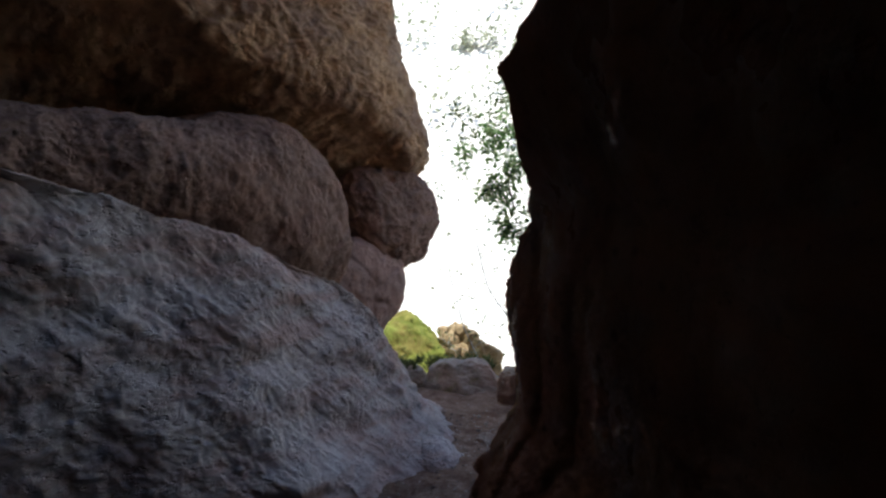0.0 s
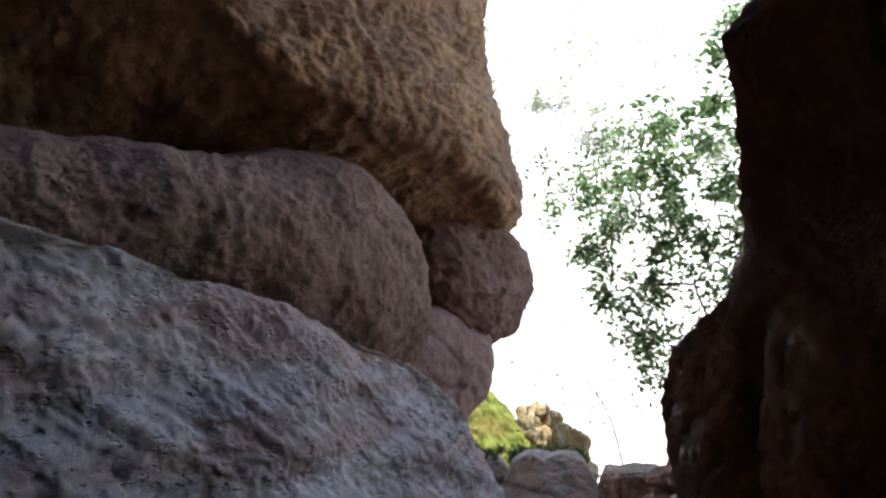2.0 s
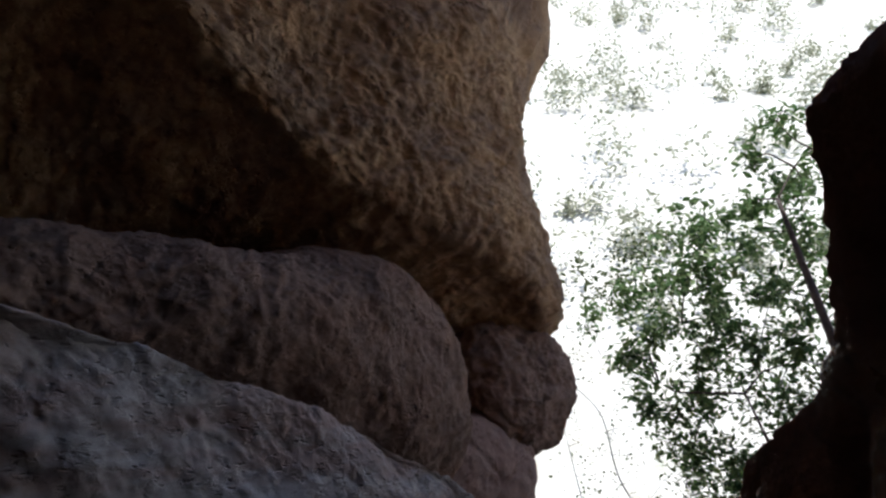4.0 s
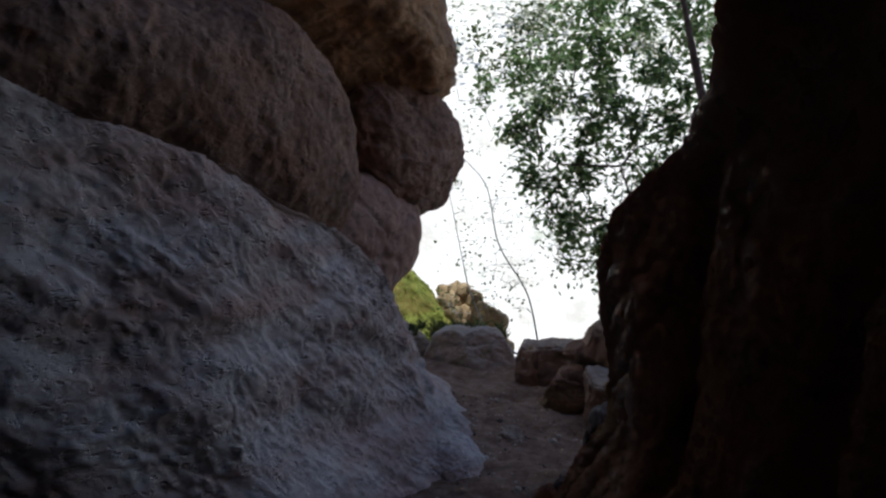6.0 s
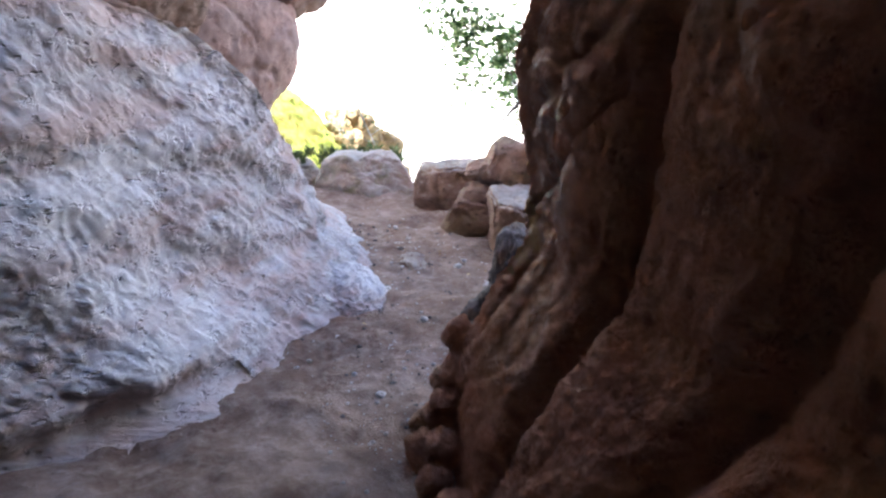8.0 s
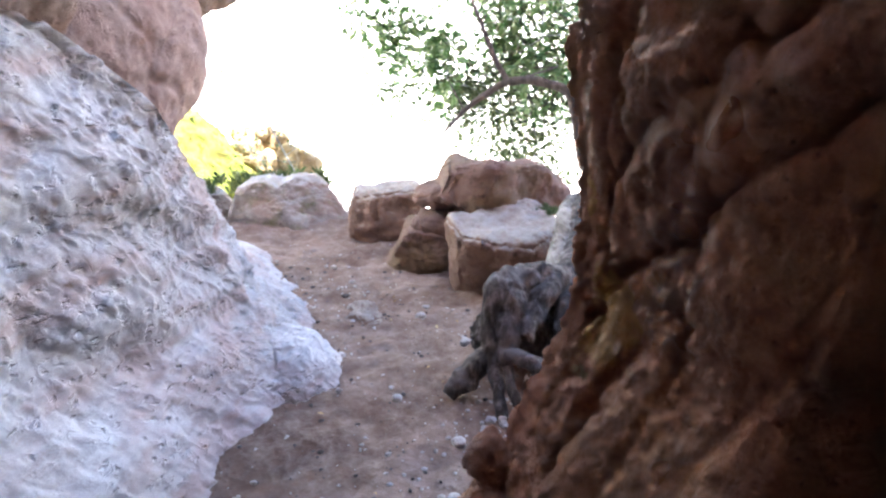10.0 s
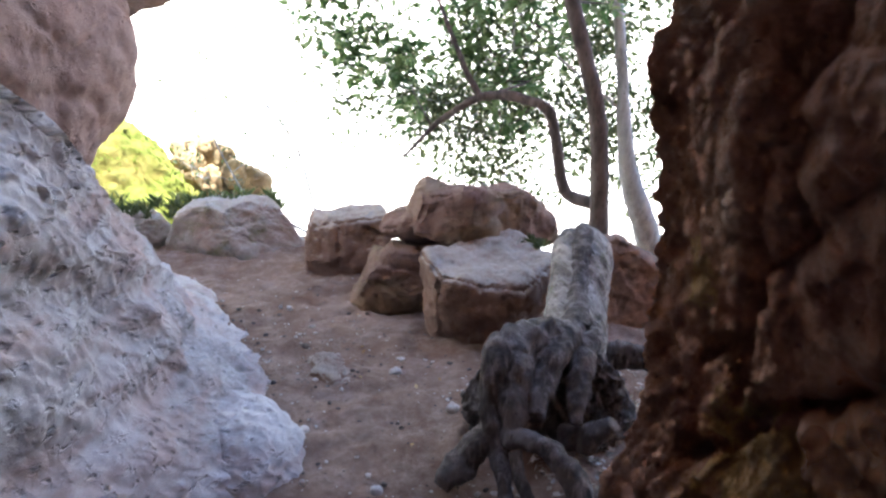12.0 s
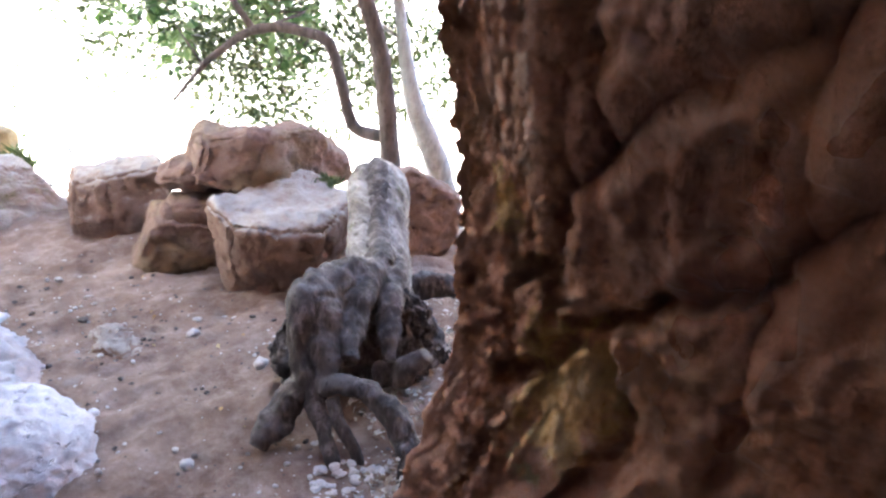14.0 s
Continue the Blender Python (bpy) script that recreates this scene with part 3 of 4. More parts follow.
def right_wall():
    """The dark wall: a leaning face with a nose above, a rubbly foot, and a corner past which the path widens."""
    z = np.r_[np.linspace(-0.1, 0.6, 75), np.linspace(0.6, 1.5, 130)[1:], np.linspace(1.5, 2.2, 70)[1:], np.linspace(2.2, 3.1, 50)[1:], np.linspace(3.1, 3.7, 24)[1:]]
    yk = [-3, 0, 2.0, 2.8, 3.3, 3.8, 4.2, 4.66]
    foot = [0.5, 0.45, 0.38, 0.32, 0.25, 0.20, 0.19, 0.24]
    waist = [0.75, 0.62, 0.56, 0.53, 0.47, 0.41, 0.395, 0.42]
    y_end = np.interp(z, [0, 0.5, 0.85, 1.45, 1.6, 1.72, 1.84, 1.96, 2.2, 2.4, 3, 14], [4.50, 4.56, 4.58, 4.58, 4.48, 4.20, 3.80, 3.42, 3.16, 3.08, 3.3, 3.6])
    wander = lambda q, salt: 0.05 * fbm(q, 5.0, 4, salt, 0.6)
    rings = []
    for a in np.r_[np.linspace(0, 0.6, 60)[:-1], np.linspace(0.6, 0.91, 260)[:-1], np.linspace(0.91, 1, 130), np.linspace(1.001, 1.1, 60), np.linspace(1.12, 2.0, 30)]:
        y = -3 + (y_end + 3) * min(a, 1)
        lowx, midx = np.interp(y, yk, foot), np.interp(y, yk, waist)
        rise = np.interp(z, [0, 0.3, 0.5, 0.65, 0.85], [0, 0.05, 0.25, 0.55, 1.1])
        x = lowx + (midx - lowx) * rise
        # the corner itself: undercut below, upright above
        edge = np.interp(z, [0.0, 0.2, 0.4, 0.5, 0.6, 0.72, 0.85, 1.2, 1.35, 1.5], [0.20, 0.27, 0.37, 0.42, 0.47, 0.515, 0.54, 0.54, 0.505, 0.525])
        turn = np.clip((y - 4.24) / 0.33, 0, 1)
        turn = turn * turn * (3 - 2 * turn) * np.clip((1.75 - z) / 0.25, 0, 1)
        x = x + (edge - x) * turn
        nose = np.interp(z, [1.15, 1.45, 1.84, 2.15, 2.4, 2.55, 2.72, 2.95, 3.2, 3.45, 3.6, 3.7], [0.0, -0.035, 0.01, -0.17, -0.27, -0.16, 0.13, 0.42, 0.9, 1.7, 2.8, 4.4])
        x = x + nose * np.clip((y - 1.0) / 1.6, 0, 1) + np.clip((2.6 - y) / 3, 0, 1) * np.clip(z - 2.3, 0, 2) * -0.25
        # two leaning clefts that part the wall into great folds
        for at, slope, wide, deep in ((3.60, -0.22, 0.05, 0.17), (3.95, -0.12, 0.012, 0.02), (3.05, -0.35, 0.07, 0.12), (4.25, -0.10, 0.014, 0.04)):
            x = x + deep * np.exp(-(((y - at - slope * (z - 0.9)) / wide) ** 2)) * np.clip((z - 0.1) / 0.4, 0, 1) * np.clip((1.85 - z) / 0.5, 0, 1)
        if a > 0.8:
            q = np.stack([x, y, z], 1)
            yw, zw = y + wander(q, 5), z + wander(q, 6)
            for line, deep in CRACKS:
                far = np.full(len(z), 9.0)
                for (y0, z0), (y1, z1) in zip(line, line[1:]):
                    k = np.clip(((yw - y0) * (y1 - y0) + (zw - z0) * (z1 - z0)) / ((y1 - y0) ** 2 + (z1 - z0) ** 2), 0, 1)
                    far = np.minimum(far, np.hypot(yw - y0 - k * (y1 - y0), zw - z0 - k * (z1 - z0)))
                x = x + deep * (np.exp(-((far / 0.014) ** 2)) + 0.12 * np.exp(-((far / 0.04) ** 2)))
        if 0.93 < a < 1.1:
            # loose upright flakes along the corner
            q = np.stack([x, y, z * 0.6], 1)
            x = x + 0.024 * (fbm(q, 26, 4, 47, 0.7, True) - 0.5) * np.clip((a - 0.94) / 0.03, 0, 1) * np.clip((1.1 - a) / 0.03, 0, 1) * np.clip((1.7 - z) / 0.2, 0, 1)
        near = np.clip((a - 0.97) / 0.03, 0, 1)
        x = x + 0.065 * np.clip((z - 1.5) / 0.2, 0, 1) * near ** 2 + np.clip(a - 1, 0, 1) * 3.2
        y = y + np.clip(a - 1, 0, 1) * 0.6
        front = np.stack([x, y, z], 1)
        rear = np.array([(7.0, y[-1], 3.7), (7.0, y[0], -0.1)])
        rings.append(np.concatenate([front, rear]))
    return loft("right_wall", np.array(rings)[:, ::-1], RED, amp=0.030, scale=1.6, salt=41, blocks=0.012, block_scale=2.0, chips=0.8, pits=0.008, grit=0.008)


tagged(new("rock_wall", right_wall()), "dark red-brown rock wall with cracks and ochre patches", "rock")


# ---- unseen rock behind and above the walker, added to block light ----
def block(name, lo, hi, material, salt, n=26):
    bm = bmesh.new()
    bmesh.ops.create_cube(bm, size=1)
    bmesh.ops.subdivide_edges(bm, edges=bm.edges[:], cuts=n, use_grid_fill=True)
    v = np.array([x.co[:] for x in bm.verts])
    faces = np.array([[x.index for x in f.verts] for f in bm.faces])
    bm.free()
    v = np.array(lo) + (v + 0.5) * (np.array(hi) - np.array(lo))
    return mesh_of(name, weather(v, faces, amp=0.12, scale=0.7, salt=salt), faces, material)


# out of view at the back, shuts out sun and sky
tagged(new("blocker_south", block("blocker_south", (-6.5, -4.2, -0.3), (9.0, -2.4, 16.0), CAVE, 51)), "unseen rock block behind, added to keep the passage dark", "rock wall", kind="structure")
# added out of view on the left against stray sky light
tagged(new("blocker_west", block("blocker_west", (-8.0, -4.0, -0.3), (-5.2, 4.5, 4.0), CAVE, 59)), "unseen rock block behind the slab, added to stop light leaking in", "rock wall", kind="structure")
# two blocks added above the view to cut light from overhead
tagged(new("blocker_roof", block("blocker_roof", (-6.5, -4.0, 3.15), (9.0, 1.7, 16.0), CAVE, 53)), "unseen rock block overhead, added to darken the passage", "rock roof", kind="structure")
tagged(new("blocker_roof", block("blocker_roof", (-3.0, 1.5, 3.9), (9.0, 3.2, 8.4), CAVE, 56)), "unseen rock block overhead, added to darken the passage", "rock roof", kind="structure")
# added out of view to keep skylight off the left wall
tagged(new("blocker_east", block("blocker_east", (1.4, 1.5, 3.95), (9.0, 3.7, 9.5), CAVE, 55)), "unseen rock block above the low wall, added to cut skylight", "rock wall", kind="structure")

# ---- boulders beside the path ----
FACING = dict(right=(0.95, -0.31, 0), ahead=(0.31, 0.95, 0))
BOULDERS = [
    ("pale boulder at the path's edge, capped with moss, dust and painted top light", DUST_LIT, (0.20, 8.85, 0.09), 0.30, 0.4, [(-0.54, -0.2), (-0.53, 0.06), (-0.40, 0.17), (-0.08, 0.22), (0.22, 0.19), (0.48, 0.10), (0.54, -0.2), (0, -0.26)], 61),
    ("low crumbling red stone at the path's edge", BARE, (0.99, 7.40, 0.05), 0.32, 0.34, [(-0.30, -0.16), (-0.27, 0.10), (-0.14, 0.22), (0.14, 0.23), (0.28, 0.08), (0.28, -0.16), (0, -0.24)], 63),
    ("narrow dark boulder behind the fallen trunk", BROWN, (2.0, 6.75, 0.15), 0.2, 0.3, [(-0.16, 0.22), (0, 0.34), (0.13, 0.24), (0.17, -0.35), (-0.17, -0.35)], 66),
    ("small grassy stone beside the pale boulder", DUST_LIT, (-0.5, 9.2, 0.03), 0.2, 0.3, [(-0.3, -0.1), (-0.2, 0.14), (0.1, 0.16), (0.27, 0.0), (0.25, -0.15)], 67),
    ("low hump of pale rock at the foot of the slab", SLAB, (-0.16, 5.92, -0.12), 0.27, 0.4, [(-0.4, -0.1), (-0.3, 0.2), (0.0, 0.27), (0.18, 0.21), (0.28, 0.05), (0.28, -0.1), (0, -0.12)], 68),
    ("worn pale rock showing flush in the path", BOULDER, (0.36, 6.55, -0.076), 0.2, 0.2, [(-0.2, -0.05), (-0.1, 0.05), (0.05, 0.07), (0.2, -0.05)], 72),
]
for label, mat, where, depth, back, outline, salt in BOULDERS:
    tagged(new("boulder", rock_mesh("boulder", where, outline=outline, depth=depth, back=back, material=mat, level=6, square=2.3 if mat is SLAB else 3.6, facets=3 if mat is SLAB else 16, amp=0.03 if mat is SLAB else 0.032, scale=3.4, salt=salt, chips=0.9, strata=0.008, tilt=(0.3, 0.1, 0.9), pits=0.01, **FACING)), label, "boulder", "boulders along the path")


def split_rock(top, low, material, salt, bevel=0.025, amp=0.015, chips=1.2):
    """A rock that broke along flat faces, between an upper and a lower outline."""
    bm = bmesh.new()
    a, b = [bm.verts.new(p) for p in top], [bm.verts.new(p) for p in low]
    bm.faces.new(a)
    bm.faces.new(b[::-1])
    n = len(top)
    for i in range(n):
        bm.faces.new([a[i], b[i], b[(i + 1) % n], a[(i + 1) % n]])
    bmesh.ops.recalc_face_normals(bm, faces=bm.faces[:])
    bmesh.ops.bevel(bm, geom=bm.edges[:], offset=bevel, segments=2, affect="EDGES")
    bmesh.ops.triangulate(bm, faces=bm.faces[:])
    for _ in range(7):
        long = [e for e in bm.edges if e.calc_length() > 0.022]
        if not long:
            break
        bmesh.ops.subdivide_edges(bm, edges=long, cuts=1)
        bmesh.ops.triangulate(bm, faces=bm.faces[:])
    for _ in range(4):
        bmesh.ops.smooth_vert(bm, verts=bm.verts[:], factor=0.5, use_axis_x=True, use_axis_y=True, use_axis_z=True)
    bm.verts.index_update()
    v = np.array([x.co[:] for x in bm.verts])
    faces = np.array([[x.index for x in f.verts] for f in bm.faces])
    bm.free()
    v = weather(v, faces, amp=0.045, scale=3.0, salt=salt + 1, chips=0.35)
    return mesh_of("boulder", weather(v, faces, amp=amp, scale=3.4, salt=salt, chips=chips, pits=0.008, grit=0.005), faces, material)


SPLIT = [
    ("flat-topped red-brown boulder, its top paled by dust and painted top light", BOULDER, 71,
     [(0.94, 6.98, 0.40), (0.90, 6.62, 0.385), (1.09, 6.47, 0.345), (1.30, 6.42, 0.325), (1.64, 6.70, 0.375), (1.66, 7.05, 0.43), (1.23, 7.08, 0.44)],
     [(1.01, 6.98, -0.05), (0.98, 6.72, -0.05), (1.03, 6.60, -0.05), (1.17, 6.50, -0.05), (1.55, 6.75, -0.05), (1.6, 7.05, -0.05), (1.2, 7.05, -0.05)]),
    ("large red-brown boulder with mossy edges lying on a flat slab", BARE, 65,
     [(1.03, 7.16, 0.675), (1.32, 7.04, 0.7), (1.64, 7.10, 0.67), (1.90, 7.32, 0.505), (1.82, 7.75, 0.535), (1.2, 7.7, 0.655)],
     [(0.93, 7.16, 0.455), (1.16, 7.02, 0.355), (1.5, 6.98, 0.315), (1.94, 7.2, 0.335), (1.84, 7.7, 0.335), (1.1, 7.6, 0.385)]),
    ("small overhanging stone with a gap of light beneath", BARE, 64,
     [(0.82, 7.38, 0.435), (0.93, 7.28, 0.475), (1.12, 7.18, 0.535), (1.12, 7.5, 0.535), (0.9, 7.52, 0.485)],
     [(0.84, 7.38, 0.39), (0.95, 7.30, 0.37), (1.12, 7.24, 0.365), (1.12, 7.5, 0.375), (0.9, 7.5, 0.385)]),
    ("small block of red stone on crumbling stones", BARE, 63,
     [(0.86, 7.24, 0.315), (1.0, 7.14, 0.33), (1.24, 7.14, 0.38), (1.24, 7.4, 0.38), (0.88, 7.42, 0.32)],
     [(0.84, 7.22, 0.15), (1.05, 7.08, 0.13), (1.26, 7.10, 0.13), (1.26, 7.4, 0.13), (0.86, 7.42, 0.15)]),
    ("reddish boulder at the path's edge, its top paled by dust and painted top light", BOULDER, 62,
     [(0.59, 8.10, 0.305), (0.74, 7.98, 0.345), (1.08, 7.88, 0.395), (1.12, 8.3, 0.385), (0.65, 8.42, 0.335)],
     [(0.565, 8.06, -0.05), (0.72, 7.92, -0.05), (1.06, 7.80, -0.05), (1.10, 8.3, -0.05), (0.6, 8.4, -0.05)]),
]
for label, mat, salt, top, low in SPLIT:
    tagged(new("boulder", split_rock(top, low, mat, salt)), label, "boulder", "boulders along the path")

RUBBLE = np.random.default_rng(12)
for x, y, z, r in ((0.17, 4.42, 0.06, 0.08), (0.10, 4.24, 0.03, 0.07), (0.24, 4.5, 0.17, 0.075), (0.26, 4.44, 0.38, 0.06), (0.19, 4.3, 0.17, 0.07), (0.10, 4.02, 0.03, 0.06), (0.14, 3.85, 0.04, 0.07), (0.22, 4.36, 0.3, 0.06), (0.13, 4.12, 0.12, 0.06)):
    ring = [(r * math.cos(a) * RUBBLE.uniform(0.8, 1.25), r * math.sin(a) * RUBBLE.uniform(0.9, 1.5)) for a in np.arange(0, 6.2, 0.8)]
    tagged(new("stone", rock_mesh("stone", (x, y, z), outline=ring, depth=r, material=RED, level=5, square=3.4, facets=14, amp=0.014, scale=7, salt=int(x * 100 + y * 37), chips=1.4, **FACING)), "rough red-brown stone at the foot of the rock wall", "stone", "rubble along the wall")

# ---- fallen trunk with its roots ----
log = thing("fallen_trunk", "weathered grey fallen trunk with gnarled dark roots", "tree trunk", at=(0.9, 5.4, 0))
def in_log(me):
    me.transform(Matrix.Translation((-0.9, -5.4, 0)))
    return me
part("trunk", in_log(tube("trunk", [(1.60, 6.46, 0.50, 0.05), (1.575, 6.42, 0.515, 0.12), (1.52, 6.3, 0.52, 0.145), (1.42, 6.15, 0.47, 0.135), (1.30, 5.98, 0.375, 0.128), (1.20, 5.83, 0.31, 0.135), (1.12, 5.72, 0.30, 0.13), (1.06, 5.66, 0.29, 0.10), (1.02, 5.62, 0.27, 0.06)], LOG, 130, 64, 0.09, 9, 1, lumps=0.1, groove=0.2)), log, "grey barkless trunk with a groove along it")
# dark tube laid in the groove to stand for its shade
GROOVE_SHADE = [(1.555, 6.36, 0.64, 0.03), (1.50, 6.27, 0.637, 0.045), (1.42, 6.15, 0.59, 0.045), (1.31, 5.99, 0.493, 0.042), (1.21, 5.84, 0.438, 0.046), (1.12, 5.70, 0.42, 0.05)]
part("groove", in_log(tube("groove", GROOVE_SHADE, ROOT, 110, 20, 0.35, 24, 91, flat=0.7, lumps=0.3)), log, "added dark strip standing for shade in the trunk's groove")
ROOTS = [
    ("root lip at the trunk's base", [(1.14, 5.74, 0.38, 0.04), (0.98, 5.66, 0.43, 0.06), (0.84, 5.61, 0.445, 0.066), (0.74, 5.57, 0.43, 0.066), (0.69, 5.53, 0.37, 0.055), (0.675, 5.50, 0.29, 0.042), (0.672, 5.46, 0.20, 0.038), (0.66, 5.40, 0.13, 0.032), (0.652, 5.35, 0.09, 0.028), (0.634, 5.26, -0.01, 0.024)]),
    ("thick dark root lying on the ground", [(0.72, 5.48, 0.25, 0.05), (0.66, 5.48, 0.17, 0.05), (0.60, 5.48, 0.115, 0.052), (0.54, 5.48, 0.07, 0.052), (0.50, 5.475, 0.045, 0.045), (0.475, 5.47, 0.02, 0.03)]),
    ("arching root", [(0.68, 5.43, 0.18, 0.03), (0.72, 5.36, 0.215, 0.034), (0.775, 5.30, 0.205, 0.036), (0.82, 5.22, 0.15, 0.042), (0.84, 5.16, 0.085, 0.042), (0.81, 5.10, 0.02, 0.038), (0.76, 5.07, -0.03, 0.03)]),
    ("thin root", [(0.695, 5.36, 0.17, 0.022), (0.69, 5.31, 0.11, 0.02), (0.70, 5.26, 0.05, 0.019), (0.715, 5.23, -0.02, 0.018)]),
    ("knobbed root", [(0.80, 5.58, 0.42, 0.07), (0.755, 5.52, 0.37, 0.064), (0.73, 5.46, 0.29, 0.054), (0.715, 5.42, 0.22, 0.044), (0.70, 5.38, 0.18, 0.034)]),
    ("ridge of the root crown", [(1.20, 5.78, 0.41, 0.04), (1.05, 5.65, 0.42, 0.05), (0.93, 5.55, 0.39, 0.05), (0.84, 5.47, 0.32, 0.046), (0.78, 5.40, 0.26, 0.036)]),
    ("ridge of the root crown", [(1.25, 5.78, 0.37, 0.04), (1.13, 5.64, 0.38, 0.05), (1.04, 5.53, 0.34, 0.046), (0.98, 5.45, 0.26, 0.036), (0.95, 5.40, 0.2, 0.02)]),
    ("root stump", [(0.98, 5.50, 0.08, 0.05), (1.02, 5.41, 0.13, 0.045), (1.07, 5.35, 0.2, 0.03)]),
    ("root end", [(1.2, 5.72, 0.26, 0.07), (1.27, 5.65, 0.17, 0.05), (1.31, 5.58, 0.06, 0.045), (1.33, 5.54, -0.03, 0.04)]),
    ("broken branch stub", [(1.34, 5.88, 0.2, 0.05), (1.44, 5.80, 0.23, 0.056), (1.54, 5.76, 0.2, 0.045)]),
]
for n, (lab, r) in enumerate(ROOTS):
    part("root", in_log(tube("root", r, ROOT, 90, 28, 0.5, 14, n * 7, lumps=0.35)), log, lab)
part("burl", in_log(rock_mesh("burl", (0.99, 5.65, 0.17), (0.9, -0.45, 0), (0.45, 0.9, 0), [(-0.27, 0.0), (-0.24, 0.15), (0.0, 0.2), (0.2, 0.14), (0.26, 0.0), (0.24, -0.2), (0, -0.26), (-0.22, -0.2)], 0.07, ROOT, level=6, amp=0.07, scale=4, salt=5, chips=1.0, grit=0.008)), log, "dark hollowed burl at the foot")


# ---- trees ----
def clump_ends(rng, centre, radii, count):
    d = rng.normal(size=(count, 3))
    d /= np.linalg.norm(d, axis=1, keepdims=True)
    return np.array(centre) + d * rng.uniform(0.35, 1.0, (count, 1)) ** 0.6 * np.array(radii)


def tree(label, seed, trunk_rows, clumps, leaf, leaf_size, per, spread, bark=BARK, limbs=(), twig=0.008):
    """A tree: tapered trunk, named limbs, twigs that run from the trunk into every clump, and leaves round their ends."""
    rng = np.random.default_rng(seed)
    base = trunk_rows[0][:3]
    ob = thing("tree", label, "tree", at=base)
    home = Matrix.Translation([-c for c in base])

    def add(name, me, lab="", kind=""):
        me.transform(home)
        tagged(part(name, me, ob, lab), kind=kind)

    add("trunk", tube("trunk", trunk_rows, bark, 60, 14, 0.2, 8, seed))
    for rows in limbs:
        add("limb", tube("limb", rows, bark, 46, 10, 0.25, 9, seed + 3))
    spine = [smooth_path(r, 40)[10:, :3] for r in (trunk_rows, *limbs)]
    vs, fs, spots, k = [], [], [], 0
    ends = np.concatenate([clump_ends(rng, *c) for c in clumps])
    rng.shuffle(ends)
    for n, end in enumerate(ends):
        grown = np.concatenate(spine)
        start = grown[np.argmin(np.linalg.norm(grown - end, axis=1) + np.maximum(grown[:, 2] - end[2], 0) * 0.6)]
        reach = np.linalg.norm(end - start)
        mid = (start + end) / 2 + rng.normal(0, 0.13, 3) * reach + (0, 0, 0.08 * reach)
        thick = twig * max(0.3, 1.6 - 1.4 * n / len(ends)) * min(1.0, 0.4 + reach)
        me = tube("twig", [(*start, thick), (*mid, thick * 0.65), (*end, 0.002)], bark, 10, 5, 0.1, 6, seed)
        spine.append(smooth_path([(*start, 1), (*mid, 1), (*end, 1)], 8)[3:, :3])
        co = np.empty(len(me.vertices) * 3)
        me.vertices.foreach_get("co", co)
        vs.append(co.reshape(-1, 3))
        fs += [[i + k for i in poly.vertices] for poly in me.polygons]
        k += len(me.vertices)
        bpy.data.meshes.remove(me)
        along = rng.uniform(0.2, 1.0, (per, 1))
        spots.append(mid + (end - mid) * along + rng.normal(0, spread, (per, 3)))
    add("brushwood", mesh_of("brushwood", np.concatenate(vs), fs, bark), kind="stuff")
    add("crown", leaves_mesh("crown", np.concatenate(spots), leaf_size, leaf, rng))
    return ob


tree("slender tree with an arching bare limb and small green leaves", 3,
     [(2.64, 7.76, -0.95, 0.09), (2.62, 7.75, -0.1, 0.08), (2.57, 7.72, 0.5, 0.068), (2.50, 7.7, 1.05, 0.058), (2.32, 7.75, 1.6, 0.052), (2.2, 7.9, 2.2, 0.046), (2.1, 8.2, 3.0, 0.036), (2.0, 8.6, 4.0, 0.02)],
     [((1.95, 9.3, 3.35), (0.95, 0.7, 1.3), 120), ((1.15, 9.4, 3.0), (0.7, 0.5, 1.2), 50), ((0.55, 9.5, 2.9), (0.55, 0.4, 0.5), 14), ((0.9, 9.4, 2.2), (0.6, 0.4, 0.4), 16), ((1.7, 9.4, 1.75), (1.0, 0.5, 0.5), 30), ((2.2, 8.9, 4.6), (0.7, 0.5, 0.6), 20), ((2.5, 8.3, 1.9), (0.4, 0.4, 0.4), 16), ((2.1, 9.2, 1.2), (1.1, 0.5, 0.55), 30)],
     LEAF, 0.052, 24, 0.065,
     limbs=[[(2.60, 7.8, 0.40, 0.05), (2.45, 8.0, 0.44, 0.045), (2.40, 8.0, 0.62, 0.042), (2.33, 8.0, 0.95, 0.04), (2.28, 8.0, 1.09, 0.04), (2.05, 8.25, 1.16, 0.036), (1.9, 8.42, 1.13, 0.03), (1.65, 8.6, 0.92, 0.022), (1.46, 8.8, 0.64, 0.01)],
            [(1.92, 8.4, 1.13, 0.028), (1.84, 8.48, 1.3, 0.022), (1.73, 8.6, 1.64, 0.016), (1.6, 8.8, 2.1, 0.008)]])
